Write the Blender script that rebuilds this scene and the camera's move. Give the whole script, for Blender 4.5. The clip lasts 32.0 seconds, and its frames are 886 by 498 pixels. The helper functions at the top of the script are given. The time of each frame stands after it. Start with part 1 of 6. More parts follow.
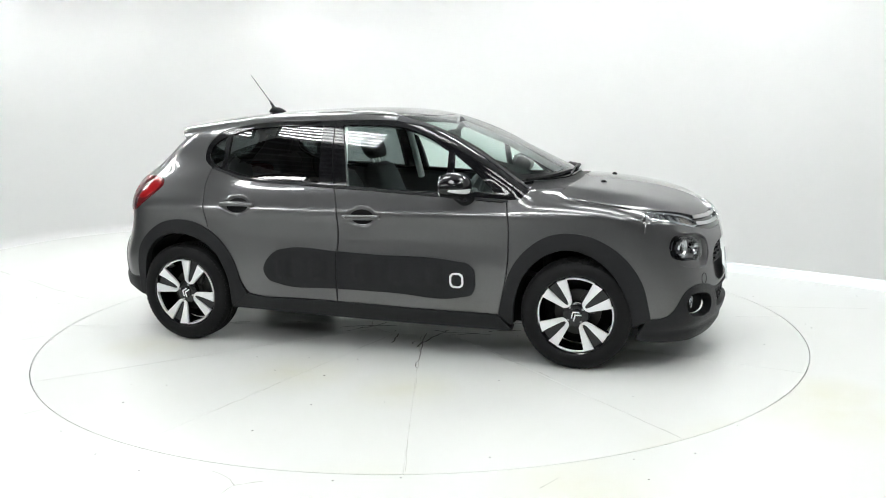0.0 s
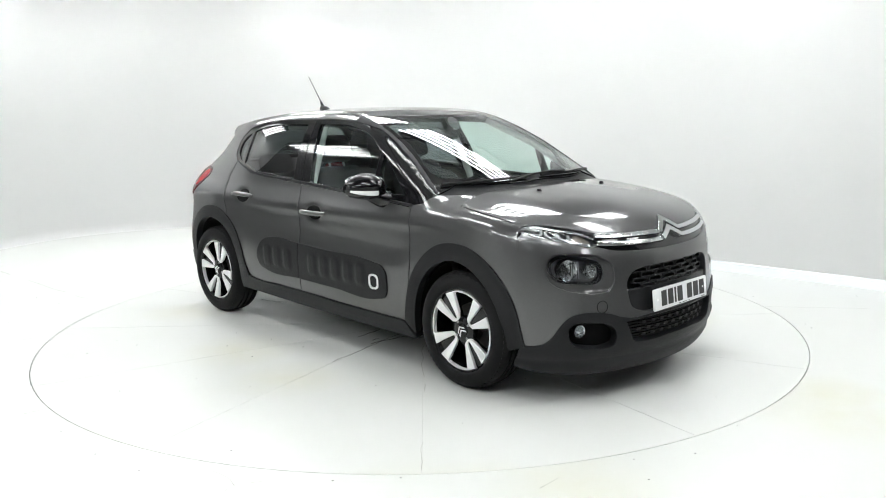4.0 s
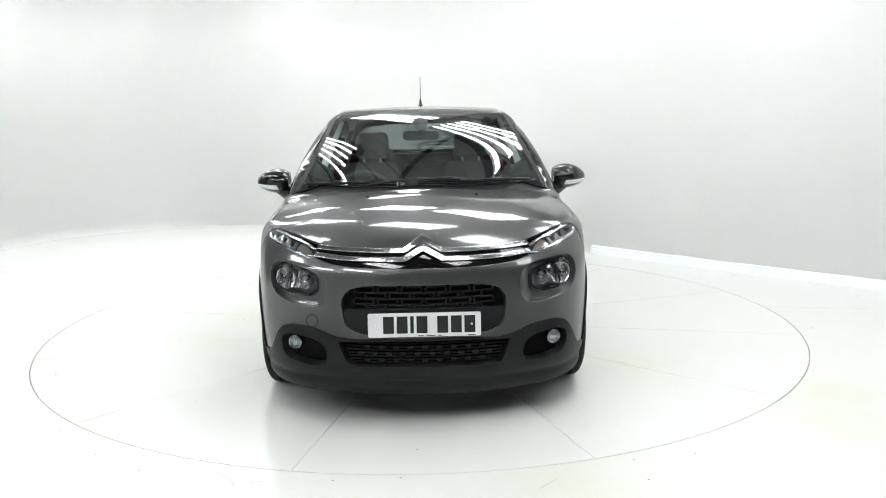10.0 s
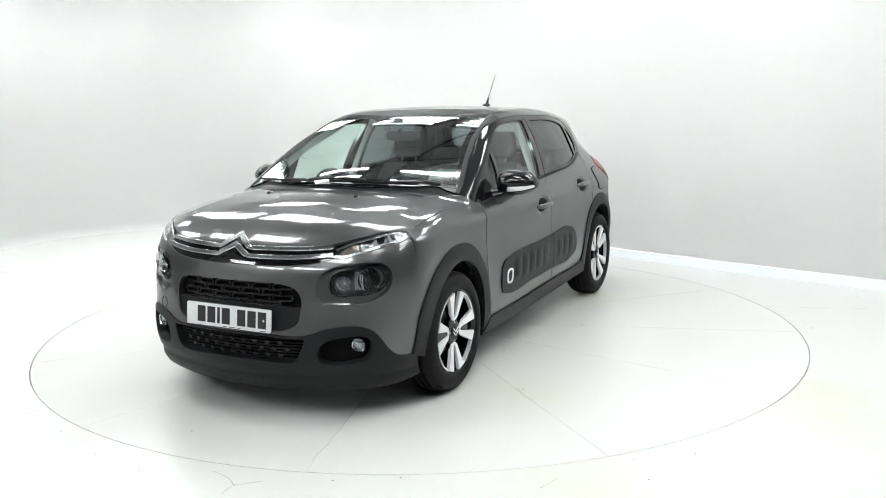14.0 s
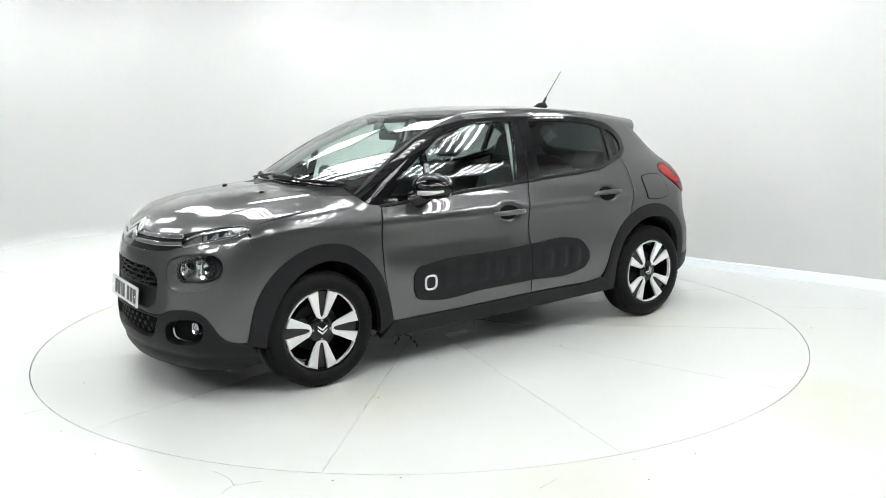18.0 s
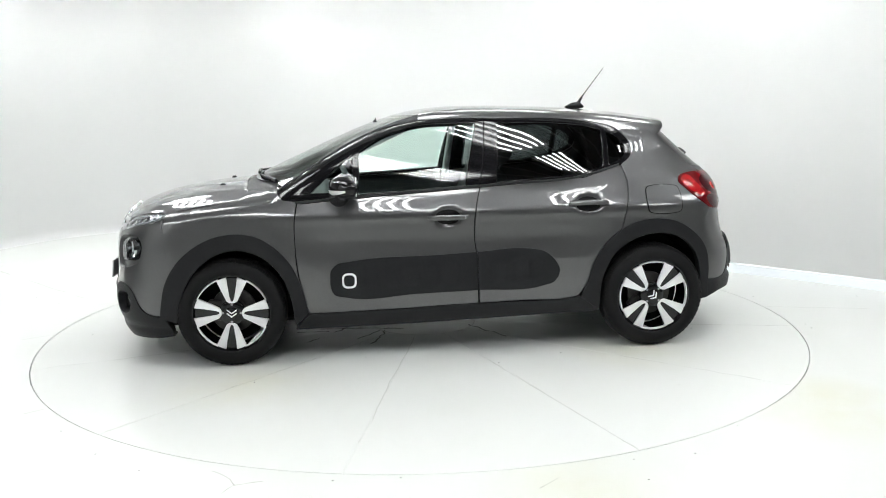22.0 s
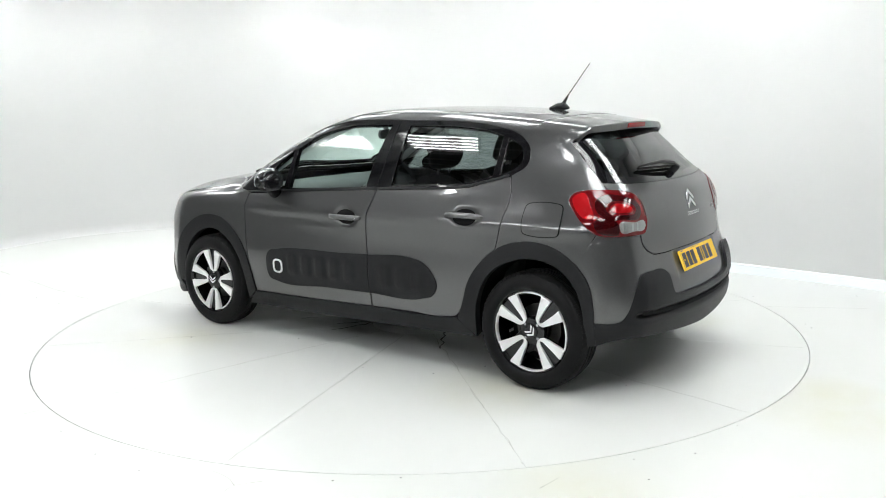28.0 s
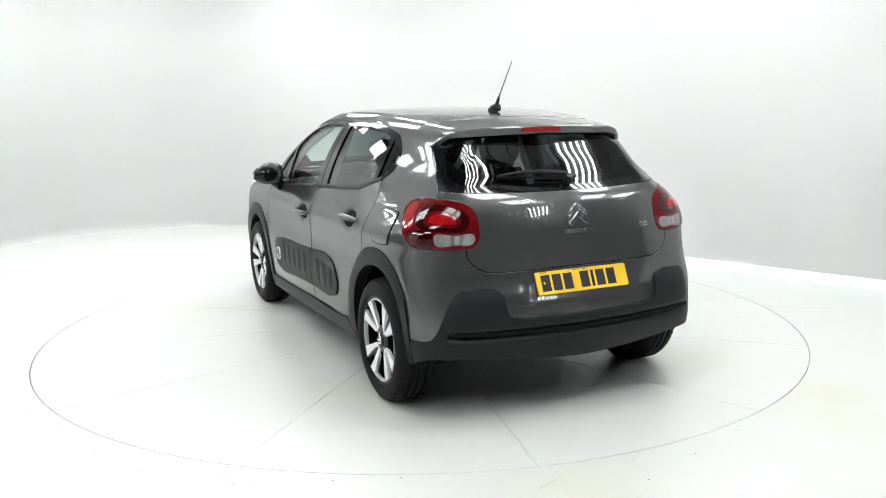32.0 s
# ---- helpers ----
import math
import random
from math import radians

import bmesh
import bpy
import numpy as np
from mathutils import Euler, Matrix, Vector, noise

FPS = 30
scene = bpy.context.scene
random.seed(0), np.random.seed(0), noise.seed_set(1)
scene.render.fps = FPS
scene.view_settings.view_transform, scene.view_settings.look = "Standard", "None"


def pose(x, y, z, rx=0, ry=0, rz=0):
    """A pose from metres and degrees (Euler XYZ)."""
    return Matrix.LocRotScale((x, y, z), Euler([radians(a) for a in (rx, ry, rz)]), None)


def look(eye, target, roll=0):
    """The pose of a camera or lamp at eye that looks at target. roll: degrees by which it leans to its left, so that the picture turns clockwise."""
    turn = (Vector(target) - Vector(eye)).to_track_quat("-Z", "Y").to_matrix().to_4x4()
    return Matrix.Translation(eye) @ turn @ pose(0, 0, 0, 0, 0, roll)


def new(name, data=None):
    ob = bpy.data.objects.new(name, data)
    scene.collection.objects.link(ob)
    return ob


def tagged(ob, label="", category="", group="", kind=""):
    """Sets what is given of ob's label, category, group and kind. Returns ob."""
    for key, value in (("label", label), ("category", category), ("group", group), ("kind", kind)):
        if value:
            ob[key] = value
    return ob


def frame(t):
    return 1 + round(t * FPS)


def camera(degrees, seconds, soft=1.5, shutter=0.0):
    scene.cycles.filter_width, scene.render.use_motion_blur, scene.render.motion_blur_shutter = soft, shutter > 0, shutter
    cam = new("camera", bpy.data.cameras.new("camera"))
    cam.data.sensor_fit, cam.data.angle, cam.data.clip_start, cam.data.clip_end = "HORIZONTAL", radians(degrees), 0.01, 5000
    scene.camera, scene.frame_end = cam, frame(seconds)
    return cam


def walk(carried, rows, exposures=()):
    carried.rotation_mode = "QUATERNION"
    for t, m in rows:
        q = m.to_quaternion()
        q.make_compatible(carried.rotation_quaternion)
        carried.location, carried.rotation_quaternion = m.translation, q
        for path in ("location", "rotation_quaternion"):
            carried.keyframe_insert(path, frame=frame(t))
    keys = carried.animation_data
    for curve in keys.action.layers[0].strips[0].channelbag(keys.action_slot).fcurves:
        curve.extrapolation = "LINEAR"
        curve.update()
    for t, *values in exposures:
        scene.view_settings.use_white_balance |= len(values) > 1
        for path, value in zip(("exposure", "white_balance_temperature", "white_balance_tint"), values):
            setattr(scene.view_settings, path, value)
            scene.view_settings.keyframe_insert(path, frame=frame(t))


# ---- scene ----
# ---------------------------------------------------------------- camera
cam = camera(55.04, 32.0, soft=1.0)
EYE = (0.0, -5.788, 1.511)
VIEW = look(EYE, (0.02496, -5.788 + 0.98505, 1.511 - 0.17047), -0.953)
walk(cam, [(0.0, VIEW), (32.0, VIEW)])

# heading of the turntable in degrees, second by second
HEADING = [(0, -19.25), (2, -33.38), (3.5, -43.94), (5.5, -58.01), (7, -68.63), (8.5, -79.40), (10, -90.17),
           (12, -104.43), (14.5, -122.20), (16.5, -136.41), (18, -147.06), (19.5, -157.62), (21, -168.07),
           (22.5, -178.50), (24, -189.01), (25.5, -199.61), (27.5, -213.81), (29, -224.48), (30.5, -235.23), (32, -246.10)]

# ---------------------------------------------------------------- light
world = bpy.data.worlds.new("world")
scene.world = world
world.use_nodes = True
bg = world.node_tree.nodes["Background"]
bg.inputs[0].default_value = (0.9, 0.95, 1.0, 1)
bg.inputs[1].default_value = 0.02
scene.view_settings.exposure = 0.0
TUBE_GLOW = 36.0

# ---------------------------------------------------------------- materials
MATS = {}


def material(name, color, rough=0.5, metal=0.0, coat=0.0, grain=0.0, grain_scale=40.0, bump=0.0, bump_scale=200.0, spec=0.5, tint2=None, coat_ior=1.5):
    """A surface with colour variation at two scales and fine relief."""
    m = bpy.data.materials.new(name)
    m.use_nodes = True
    nt = m.node_tree
    b = nt.nodes["Principled BSDF"]
    b.inputs["Base Color"].default_value = (*color, 1)
    b.inputs["Roughness"].default_value = rough
    b.inputs["Metallic"].default_value = metal
    b.inputs["Coat Weight"].default_value = coat
    b.inputs["Coat Roughness"].default_value = 0.015
    b.inputs["Coat IOR"].default_value = coat_ior
    b.inputs["Specular IOR Level"].default_value = spec
    co = nt.nodes.new("ShaderNodeTexCoord")
    if grain:
        n1 = nt.nodes.new("ShaderNodeTexNoise")
        n1.inputs["Scale"].default_value = grain_scale
        n1.inputs["Detail"].default_value = 5
        n2 = nt.nodes.new("ShaderNodeTexNoise")
        n2.inputs["Scale"].default_value = grain_scale * 0.07
        nt.links.new(co.outputs["Object"], n1.inputs["Vector"])
        nt.links.new(co.outputs["Object"], n2.inputs["Vector"])
        add = nt.nodes.new("ShaderNodeMath")
        add.operation = "ADD"
        nt.links.new(n1.outputs["Fac"], add.inputs[0])
        nt.links.new(n2.outputs["Fac"], add.inputs[1])
        r = nt.nodes.new("ShaderNodeMapRange")
        r.inputs["From Min"].default_value, r.inputs["From Max"].default_value = 0.6, 1.4
        nt.links.new(add.outputs[0], r.inputs["Value"])
        mix = nt.nodes.new("ShaderNodeMix")
        mix.data_type = "RGBA"
        other = tint2 or tuple(c * (1 - grain) for c in color)
        mix.inputs["A"].default_value = (*color, 1)
        mix.inputs["B"].default_value = (*other, 1)
        nt.links.new(r.outputs["Result"], mix.inputs["Factor"])
        nt.links.new(mix.outputs["Result"], b.inputs["Base Color"])
    if bump:
        n3 = nt.nodes.new("ShaderNodeTexNoise")
        n3.inputs["Scale"].default_value = bump_scale
        n3.inputs["Detail"].default_value = 3
        nt.links.new(co.outputs["Object"], n3.inputs["Vector"])
        bp = nt.nodes.new("ShaderNodeBump")
        bp.inputs["Strength"].default_value = bump
        bp.inputs["Distance"].default_value = 0.002
        nt.links.new(n3.outputs["Fac"], bp.inputs["Height"])
        nt.links.new(bp.outputs["Normal"], b.inputs["Normal"])
    MATS[name] = m
    return m


def glass(name, tint, ior=1.5, rough=0.0):
    """Thin glass: a tinted pane with a gloss that grows at grazing angles."""
    m = bpy.data.materials.new(name)
    m.use_nodes = True
    nt = m.node_tree
    nt.nodes.remove(nt.nodes["Principled BSDF"])
    out = nt.nodes["Material Output"]
    tr = nt.nodes.new("ShaderNodeBsdfTransparent")
    tr.inputs["Color"].default_value = (*tint, 1)
    gl = nt.nodes.new("ShaderNodeBsdfGlossy")
    gl.inputs["Roughness"].default_value = rough
    lw = nt.nodes.new("ShaderNodeLayerWeight")
    lw.inputs["Blend"].default_value = 0.5
    pw = nt.nodes.new("ShaderNodeMath")
    pw.operation = "POWER"
    pw.inputs[1].default_value = 5.0
    nt.links.new(lw.outputs["Facing"], pw.inputs[0])
    fr = nt.nodes.new("ShaderNodeMapRange")
    fr.inputs["To Min"].default_value = ((ior - 1) / (ior + 1)) ** 2
    fr.inputs["To Max"].default_value = 1.0
    nt.links.new(pw.outputs[0], fr.inputs["Value"])
    mix = nt.nodes.new("ShaderNodeMixShader")
    nt.links.new(fr.outputs[0], mix.inputs[0])
    nt.links.new(tr.outputs[0], mix.inputs[1])
    nt.links.new(gl.outputs[0], mix.inputs[2])
    nt.links.new(mix.outputs[0], out.inputs["Surface"])
    MATS[name] = m
    return m


def glow(name, color, strength):
    m = bpy.data.materials.new(name)
    m.use_nodes = True
    b = m.node_tree.nodes["Principled BSDF"]
    b.inputs["Base Color"].default_value = (*color, 1)
    b.inputs["Emission Color"].default_value = (*color, 1)
    b.inputs["Emission Strength"].default_value = strength
    MATS[name] = m
    return m


def flake_paint(name, color):
    """Metallic paint: fine flakes of uneven brightness under a clear coat."""
    m = material(name, color, 0.34, 0.80, coat=1.0, coat_ior=1.6, spec=0.3)
    nt = m.node_tree
    b = nt.nodes["Principled BSDF"]
    b.inputs["Specular Tint"].default_value = (0.35, 0.35, 0.35, 1)
    co = nt.nodes.new("ShaderNodeTexCoord")
    cells = nt.nodes.new("ShaderNodeTexVoronoi")
    cells.inputs["Scale"].default_value = 420
    nt.links.new(co.outputs["Object"], cells.inputs["Vector"])
    split = nt.nodes.new("ShaderNodeSeparateColor")
    nt.links.new(cells.outputs["Color"], split.inputs[0])
    mix = nt.nodes.new("ShaderNodeMix")
    mix.data_type = "RGBA"
    mix.inputs["A"].default_value = (*[c * 0.90 for c in color], 1)
    mix.inputs["B"].default_value = (*[c * 1.10 for c in color], 1)
    nt.links.new(split.outputs[0], mix.inputs["Factor"])
    nt.links.new(mix.outputs["Result"], b.inputs["Base Color"])
    rough = nt.nodes.new("ShaderNodeMapRange")
    rough.inputs["To Min"].default_value, rough.inputs["To Max"].default_value = 0.28, 0.33
    nt.links.new(split.outputs[1], rough.inputs["Value"])
    nt.links.new(rough.outputs["Result"], b.inputs["Roughness"])
    return m


PAINT = flake_paint("grey_metallic_paint", (0.094, 0.0945, 0.097))
CLAD = material("black_grained_plastic", (0.0115, 0.012, 0.0132), 0.46, grain=0.25, grain_scale=60, bump=0.25, bump_scale=900, spec=0.22)
GLOSSBLACK = material("gloss_black", (0.006, 0.006, 0.007), 0.05)
SURROUND = material("black_window_frame", (0.006, 0.006, 0.007), 0.07, spec=0.4)
SATIN = material("satin_charcoal", (0.022, 0.023, 0.026), 0.62, grain=0.1, spec=0.2)
RUBBER = material("tyre_rubber", (0.007, 0.007, 0.0075), 0.6, grain=0.25, grain_scale=30, bump=0.3, bump_scale=500, spec=0.16)
CHROME = material("chrome", (0.62, 0.63, 0.64), 0.16, 1.0)
ALLOY = material("machined_alloy", (0.86, 0.865, 0.87), 0.30, 0.35, grain=0.06, grain_scale=300)
STEEL = material("brushed_steel", (0.42, 0.42, 0.43), 0.35, 1.0, grain=0.2, grain_scale=80)
DARK = material("dark_cavity", (0.006, 0.006, 0.0065), 0.7, grain=0.2, spec=0.1)
TRIM = material("interior_trim", (0.055, 0.056, 0.06), 0.6, grain=0.2, grain_scale=50, bump=0.2, bump_scale=600)
CLOTH = material("dark_seat_cloth", (0.05, 0.05, 0.054), 0.9, grain=0.3, grain_scale=250, bump=0.5, bump_scale=900)
LINER = material("pale_headliner", (0.60, 0.61, 0.60), 0.9, grain=0.08, grain_scale=200)
PLATE_W = material("white_plate", (0.78, 0.79, 0.80), 0.25, grain=0.03)
PLATE_Y = material("yellow_plate", (0.80, 0.50, 0.04), 0.25, grain=0.03)
INK = material("black_ink", (0.01, 0.01, 0.01), 0.4)
WHITE = material("white_enamel", (0.82, 0.83, 0.83), 0.3)
REFLECTOR = material("lamp_reflector", (0.66, 0.67, 0.68), 0.07, 1.0)
RED = material("red_lens", (0.29, 0.005, 0.007), 0.06)
HOUSING = material("silver_lamp_housing", (0.22, 0.225, 0.23), 0.28, 0.7, grain=0.1, grain_scale=60)
RED_MID = material("deep_red_lens", (0.095, 0.0025, 0.004), 0.05)
DISC = material("dull_brake_steel", (0.07, 0.068, 0.066), 0.45, 0.7, grain=0.3, grain_scale=60)
RED_DARK = material("dark_red_lens", (0.03, 0.0015, 0.0025), 0.06)
LENS = glass("clear_lens", (0.92, 0.94, 0.95))
CLEAR_GREY = material("clear_grey_lens", (0.40, 0.40, 0.40), 0.10, 0.5, grain=0.25, grain_scale=160)
AMBERISH = material("indicator_lens", (0.36, 0.32, 0.29), 0.12, 0.6)
GLASS_CLEAR = glass("green_tinted_glass", (0.87, 0.975, 0.935), 1.75)
SCREEN_GLASS = glass("green_tinted_screen", (0.84, 0.96, 0.92), 1.95)
FRIT = material("black_screen_edge", (0.005, 0.005, 0.0055), 0.06, spec=0.5)
GLASS_DARK = glass("privacy_glass", (0.20, 0.225, 0.225), 1.8)

# ---------------------------------------------------------------- small tools
def mesh_object(name, bm, mat, parent=None, label="", smooth=True, angle=None):
    me = bpy.data.meshes.new(name)
    bm.to_mesh(me)
    bm.free()
    if smooth:
        me.shade_smooth()
        if angle:
            me.set_sharp_from_angle(angle=radians(angle))
    for one in (mat if isinstance(mat, (list, tuple)) else [mat]):
        me.materials.append(one)
    ob = new(name, me)
    if parent:
        ob.parent = parent
    if label:
        tagged(ob, label)
    return ob


def part(name, bm, mat, parent, label="", smooth=True, angle=35):
    return mesh_object(name, bm, mat, parent, label, smooth, angle)


def box(bm, x0, x1, y0, y1, z0, z1, bevel=0.0, segments=2):
    vs = [bm.verts.new((x, y, z)) for x in (x0, x1) for y in (y0, y1) for z in (z0, z1)]
    fs = [bm.faces.new([vs[i] for i in f]) for f in ((0, 1, 3, 2), (4, 6, 7, 5), (0, 4, 5, 1), (2, 3, 7, 6), (0, 2, 6, 4), (1, 5, 7, 3))]
    bm.normal_update()
    if bevel:
        es = list({e for f in fs for e in f.edges})
        bmesh.ops.bevel(bm, geom=es, offset=bevel, segments=segments, profile=0.5, affect="EDGES")
    return vs


def lathe(bm, profile, axis_pose, n=48, closed=False):
    """Turns a profile of (radius, height) round the local z axis."""
    rings = []
    for r, h in profile:
        rings.append([bm.verts.new(axis_pose @ Vector((r * math.cos(2 * math.pi * k / n), r * math.sin(2 * math.pi * k / n), h))) for k in range(n)])
    pairs = list(zip(rings, rings[1:])) + ([(rings[-1], rings[0])] if closed else [])
    for a, b in pairs:
        for k in range(n):
            bm.faces.new((a[k], a[(k + 1) % n], b[(k + 1) % n], b[k]))
    if not closed:
        for ring, r in ((rings[0], profile[0][0]), (rings[-1], profile[-1][0])):
            if 0 < r:
                bm.faces.new(ring)
    bmesh.ops.recalc_face_normals(bm, faces=bm.faces)


def tube(bm, pts, radius, n=8, closed=False):
    """A round bar along a line of points; radius may be a list."""
    pts = [Vector(q) for q in pts]
    rings = []
    for i, q in enumerate(pts):
        a = pts[i - 1] if i or closed else pts[i]
        b = pts[(i + 1) % len(pts)] if i + 1 < len(pts) or closed else pts[i]
        d = (b - a).normalized()
        up = Vector((0, 0, 1)) if abs(d.z) < 0.9 else Vector((1, 0, 0))
        u = d.cross(up).normalized()
        v = u.cross(d)
        r = radius[i] if isinstance(radius, (list, tuple)) else radius
        rings.append([bm.verts.new(q + r * (math.cos(2 * math.pi * k / n) * u + math.sin(2 * math.pi * k / n) * v)) for k in range(n)])
    for a, b in list(zip(rings, rings[1:])) + ([(rings[-1], rings[0])] if closed else []):
        for k in range(n):
            bm.faces.new((a[k], a[(k + 1) % n], b[(k + 1) % n], b[k]))
    if not closed:
        bm.faces.new(rings[0])
        bm.faces.new(rings[-1])
    bmesh.ops.recalc_face_normals(bm, faces=bm.faces)


class Curve1:
    """Natural cubic spline through the given stations."""

    def __init__(self, *pairs):
        pairs = sorted(pairs)
        self.x = np.array([q[0] for q in pairs], float)
        self.y = np.array([q[1] for q in pairs], float)
        n = len(pairs)
        h = np.diff(self.x)
        a = np.eye(n)
        r = np.zeros(n)
        for i in range(1, n - 1):
            a[i, i - 1], a[i, i], a[i, i + 1] = h[i - 1], 2 * (h[i - 1] + h[i]), h[i]
            r[i] = 6 * ((self.y[i + 1] - self.y[i]) / h[i] - (self.y[i] - self.y[i - 1]) / h[i - 1])
        self.m = np.linalg.solve(a, r)
        # table, with straight ends
        self.tx = np.linspace(self.x[0], self.x[-1], 1500)
        i = np.clip(np.searchsorted(self.x, self.tx) - 1, 0, n - 2)
        d = self.tx - self.x[i]
        e = self.x[i + 1] - self.tx
        hh = h[i]
        self.ty = (self.m[i] * e ** 3 + self.m[i + 1] * d ** 3) / (6 * hh) + (self.y[i] / hh - self.m[i] * hh / 6) * e + (self.y[i + 1] / hh - self.m[i + 1] * hh / 6) * d

    def __call__(self, x):
        x = np.asarray(x, float)
        v = np.interp(x, self.tx, self.ty)
        lo = (self.ty[1] - self.ty[0]) / (self.tx[1] - self.tx[0])
        hi = (self.ty[-1] - self.ty[-2]) / (self.tx[-1] - self.tx[-2])
        return v + np.where(x < self.tx[0], lo * (x - self.tx[0]), 0) + np.where(x > self.tx[-1], hi * (x - self.tx[-1]), 0)


def smax(a, b, k):
    """Greater of two, rounded over a width k."""
    h = np.clip(0.5 + 0.5 * (a - b) / k, 0, 1)
    return b + (a - b) * h + k * h * (1 - h)


def step(a, b, x):
    q = np.clip((x - a) / (b - a), 0, 1)
    return q * q * (3 - 2 * q)


def bell(x, c, w):
    return np.exp(-((x - c) / w) ** 2)


# ---------------------------------------------------------------- form of the car's body
WIDTH = Curve1((-2.1, 0.70), (-1.85, 0.79), (-1.6, 0.834), (-1.35, 0.847), (-0.9, 0.850), (-0.3, 0.852), (0.3, 0.853), (0.8, 0.850), (1.2, 0.848), (1.5, 0.836), (1.8, 0.78), (2.1, 0.68))
FLANK = Curve1((0.08, -0.13), (0.18, -0.055), (0.28, -0.022), (0.40, -0.008), (0.52, -0.001), (0.62, 0.0), (0.72, -0.002), (0.82, -0.007), (0.88, -0.014), (0.935, -0.035), (0.97, -0.051), (1.0, -0.062), (1.05, -0.0762), (1.1, -0.0922), (1.2, -0.1315), (1.3, -0.1815), (1.4, -0.243), (1.5, -0.32))
NOSE = Curve1((0.06, 1.84), (0.13, 1.905), (0.20, 1.955), (0.28, 1.988), (0.36, 1.998), (0.46, 1.990), (0.56, 1.980), (0.66, 1.972), (0.74, 1.955), (0.80, 1.925), (0.86, 1.885), (0.92, 1.82), (1.0, 1.70))
TAIL = Curve1((0.10, -1.82), (0.18, -1.89), (0.26, -1.945), (0.34, -1.975), (0.44, -1.985), (0.54, -1.982), (0.60, -1.968), (0.66, -1.942), (0.73, -1.920), (0.82, -1.905), (0.92, -1.885), (1.0, -1.858), (1.06, -1.825), (1.12, -1.757), (1.227, -1.642), (1.30, -1.560), (1.38, -1.475), (1.5, -1.35))
BONNET = Curve1((2.1, 0.72), (1.95, 0.835), (1.86, 0.893), (1.76, 0.938), (1.6, 0.986), (1.43, 1.016), (1.27, 1.034), (1.1, 1.048), (0.9, 1.06), (0.6, 1.07))
ROOF = Curve1((1.4, 0.910), (1.2, 1.005), (1.1, 1.0515), (0.9, 1.1435), (0.688, 1.238), (0.49, 1.3215), (0.288, 1.3965), (0.092, 1.451), (-0.223, 1.482), (-0.628, 1.478), (-1.017, 1.457), (-1.214, 1.439), (-1.45, 1.408), (-1.7, 1.36))


def height(x, y):
    y2 = y * y
    bow = 0.27 * step(-0.7, 0.2, x)
    drop = 0.075 * step(0.25, -0.4, x) + 0.055 * step(-0.6, -1.4, x) + 0.14 * step(0.35, 1.1, x)
    screen = ROOF(x + bow * y2) - drop * y2
    hood = BONNET(x + 0.16 * y2) - 0.115 * y2 - 0.004 + 0.008 * bell(np.abs(y), 0.53, 0.12)
    return smax(screen, hood, 0.015)


def flank(x, z):
    w = WIDTH(x) + FLANK(z)
    w = w - step(0.90, 1.22, z) * (0.13 * np.clip(-x - 0.6, 0, 2) ** 2)
    # shoulder crease and hollow above the sill
    w = w + 0.006 * bell(z, 0.865, 0.035) * step(1.3, 0.7, x) - 0.008 * bell(z, 0.70, 0.09) * step(0.95, 0.6, x) * step(-1.25, -0.9, x)
    return w


def solid(p):
    """Negative inside the body, positive outside."""
    x, y, z = p[:, 0], np.abs(p[:, 1]), p[:, 2]
    d_side = y - flank(x, z)
    far = np.clip(y - 0.55, 0, 1) ** 2
    d_front = x - (NOSE(z) - 0.40 * y * y - 0.6 * far)
    d_rear = TAIL(z) + 0.19 * y * y + 0.4 * far - x
    d_top = (z - height(x, y)) * 0.9
    d = smax(d_side, d_front, 0.16)
    d = smax(d, d_rear, 0.13)
    return smax(d, d_top, 0.055)


def reach(origin, way, lo, hi):
    """How far along each ray the body's skin lies."""
    lo = np.full(len(origin), float(lo))
    hi = np.full(len(origin), float(hi))
    for _ in range(26):
        mid = 0.5 * (lo + hi)
        inside = solid(origin + mid[:, None] * way) < 0
        lo = np.where(inside, mid, lo)
        hi = np.where(inside, hi, mid)
    return origin + (0.5 * (lo + hi))[:, None] * way


def on_side(sign):
    def place(uv):
        o = np.stack([uv[:, 0], 0 * uv[:, 0] + sign * 0.12, uv[:, 1]], 1)
        return reach(o, np.tile([0.0, sign, 0.0], (len(o), 1)), 0, 1.1)
    return place


def on_top(uv):
    o = np.stack([uv[:, 0], uv[:, 1], 0 * uv[:, 0] + 0.4], 1)
    return reach(o, np.tile([0.0, 0.0, 1.0], (len(o), 1)), 0, 1.4)


def round_end(xc, sign):
    """Skin of the nose or tail, by sideways distance along an arc round (xc, 0) and height. u is about metres across."""
    def place(uv):
        a = uv[:, 0] / 1.05
        o = np.stack([0 * a + xc, 0 * a, uv[:, 1]], 1)
        way = np.stack([sign * np.cos(a), np.sin(a), 0 * a], 1)
        return reach(o, way, 0, 1.8)
    return place


on_nose = round_end(0.9, 1)
on_tail = round_end(-0.85, -1)


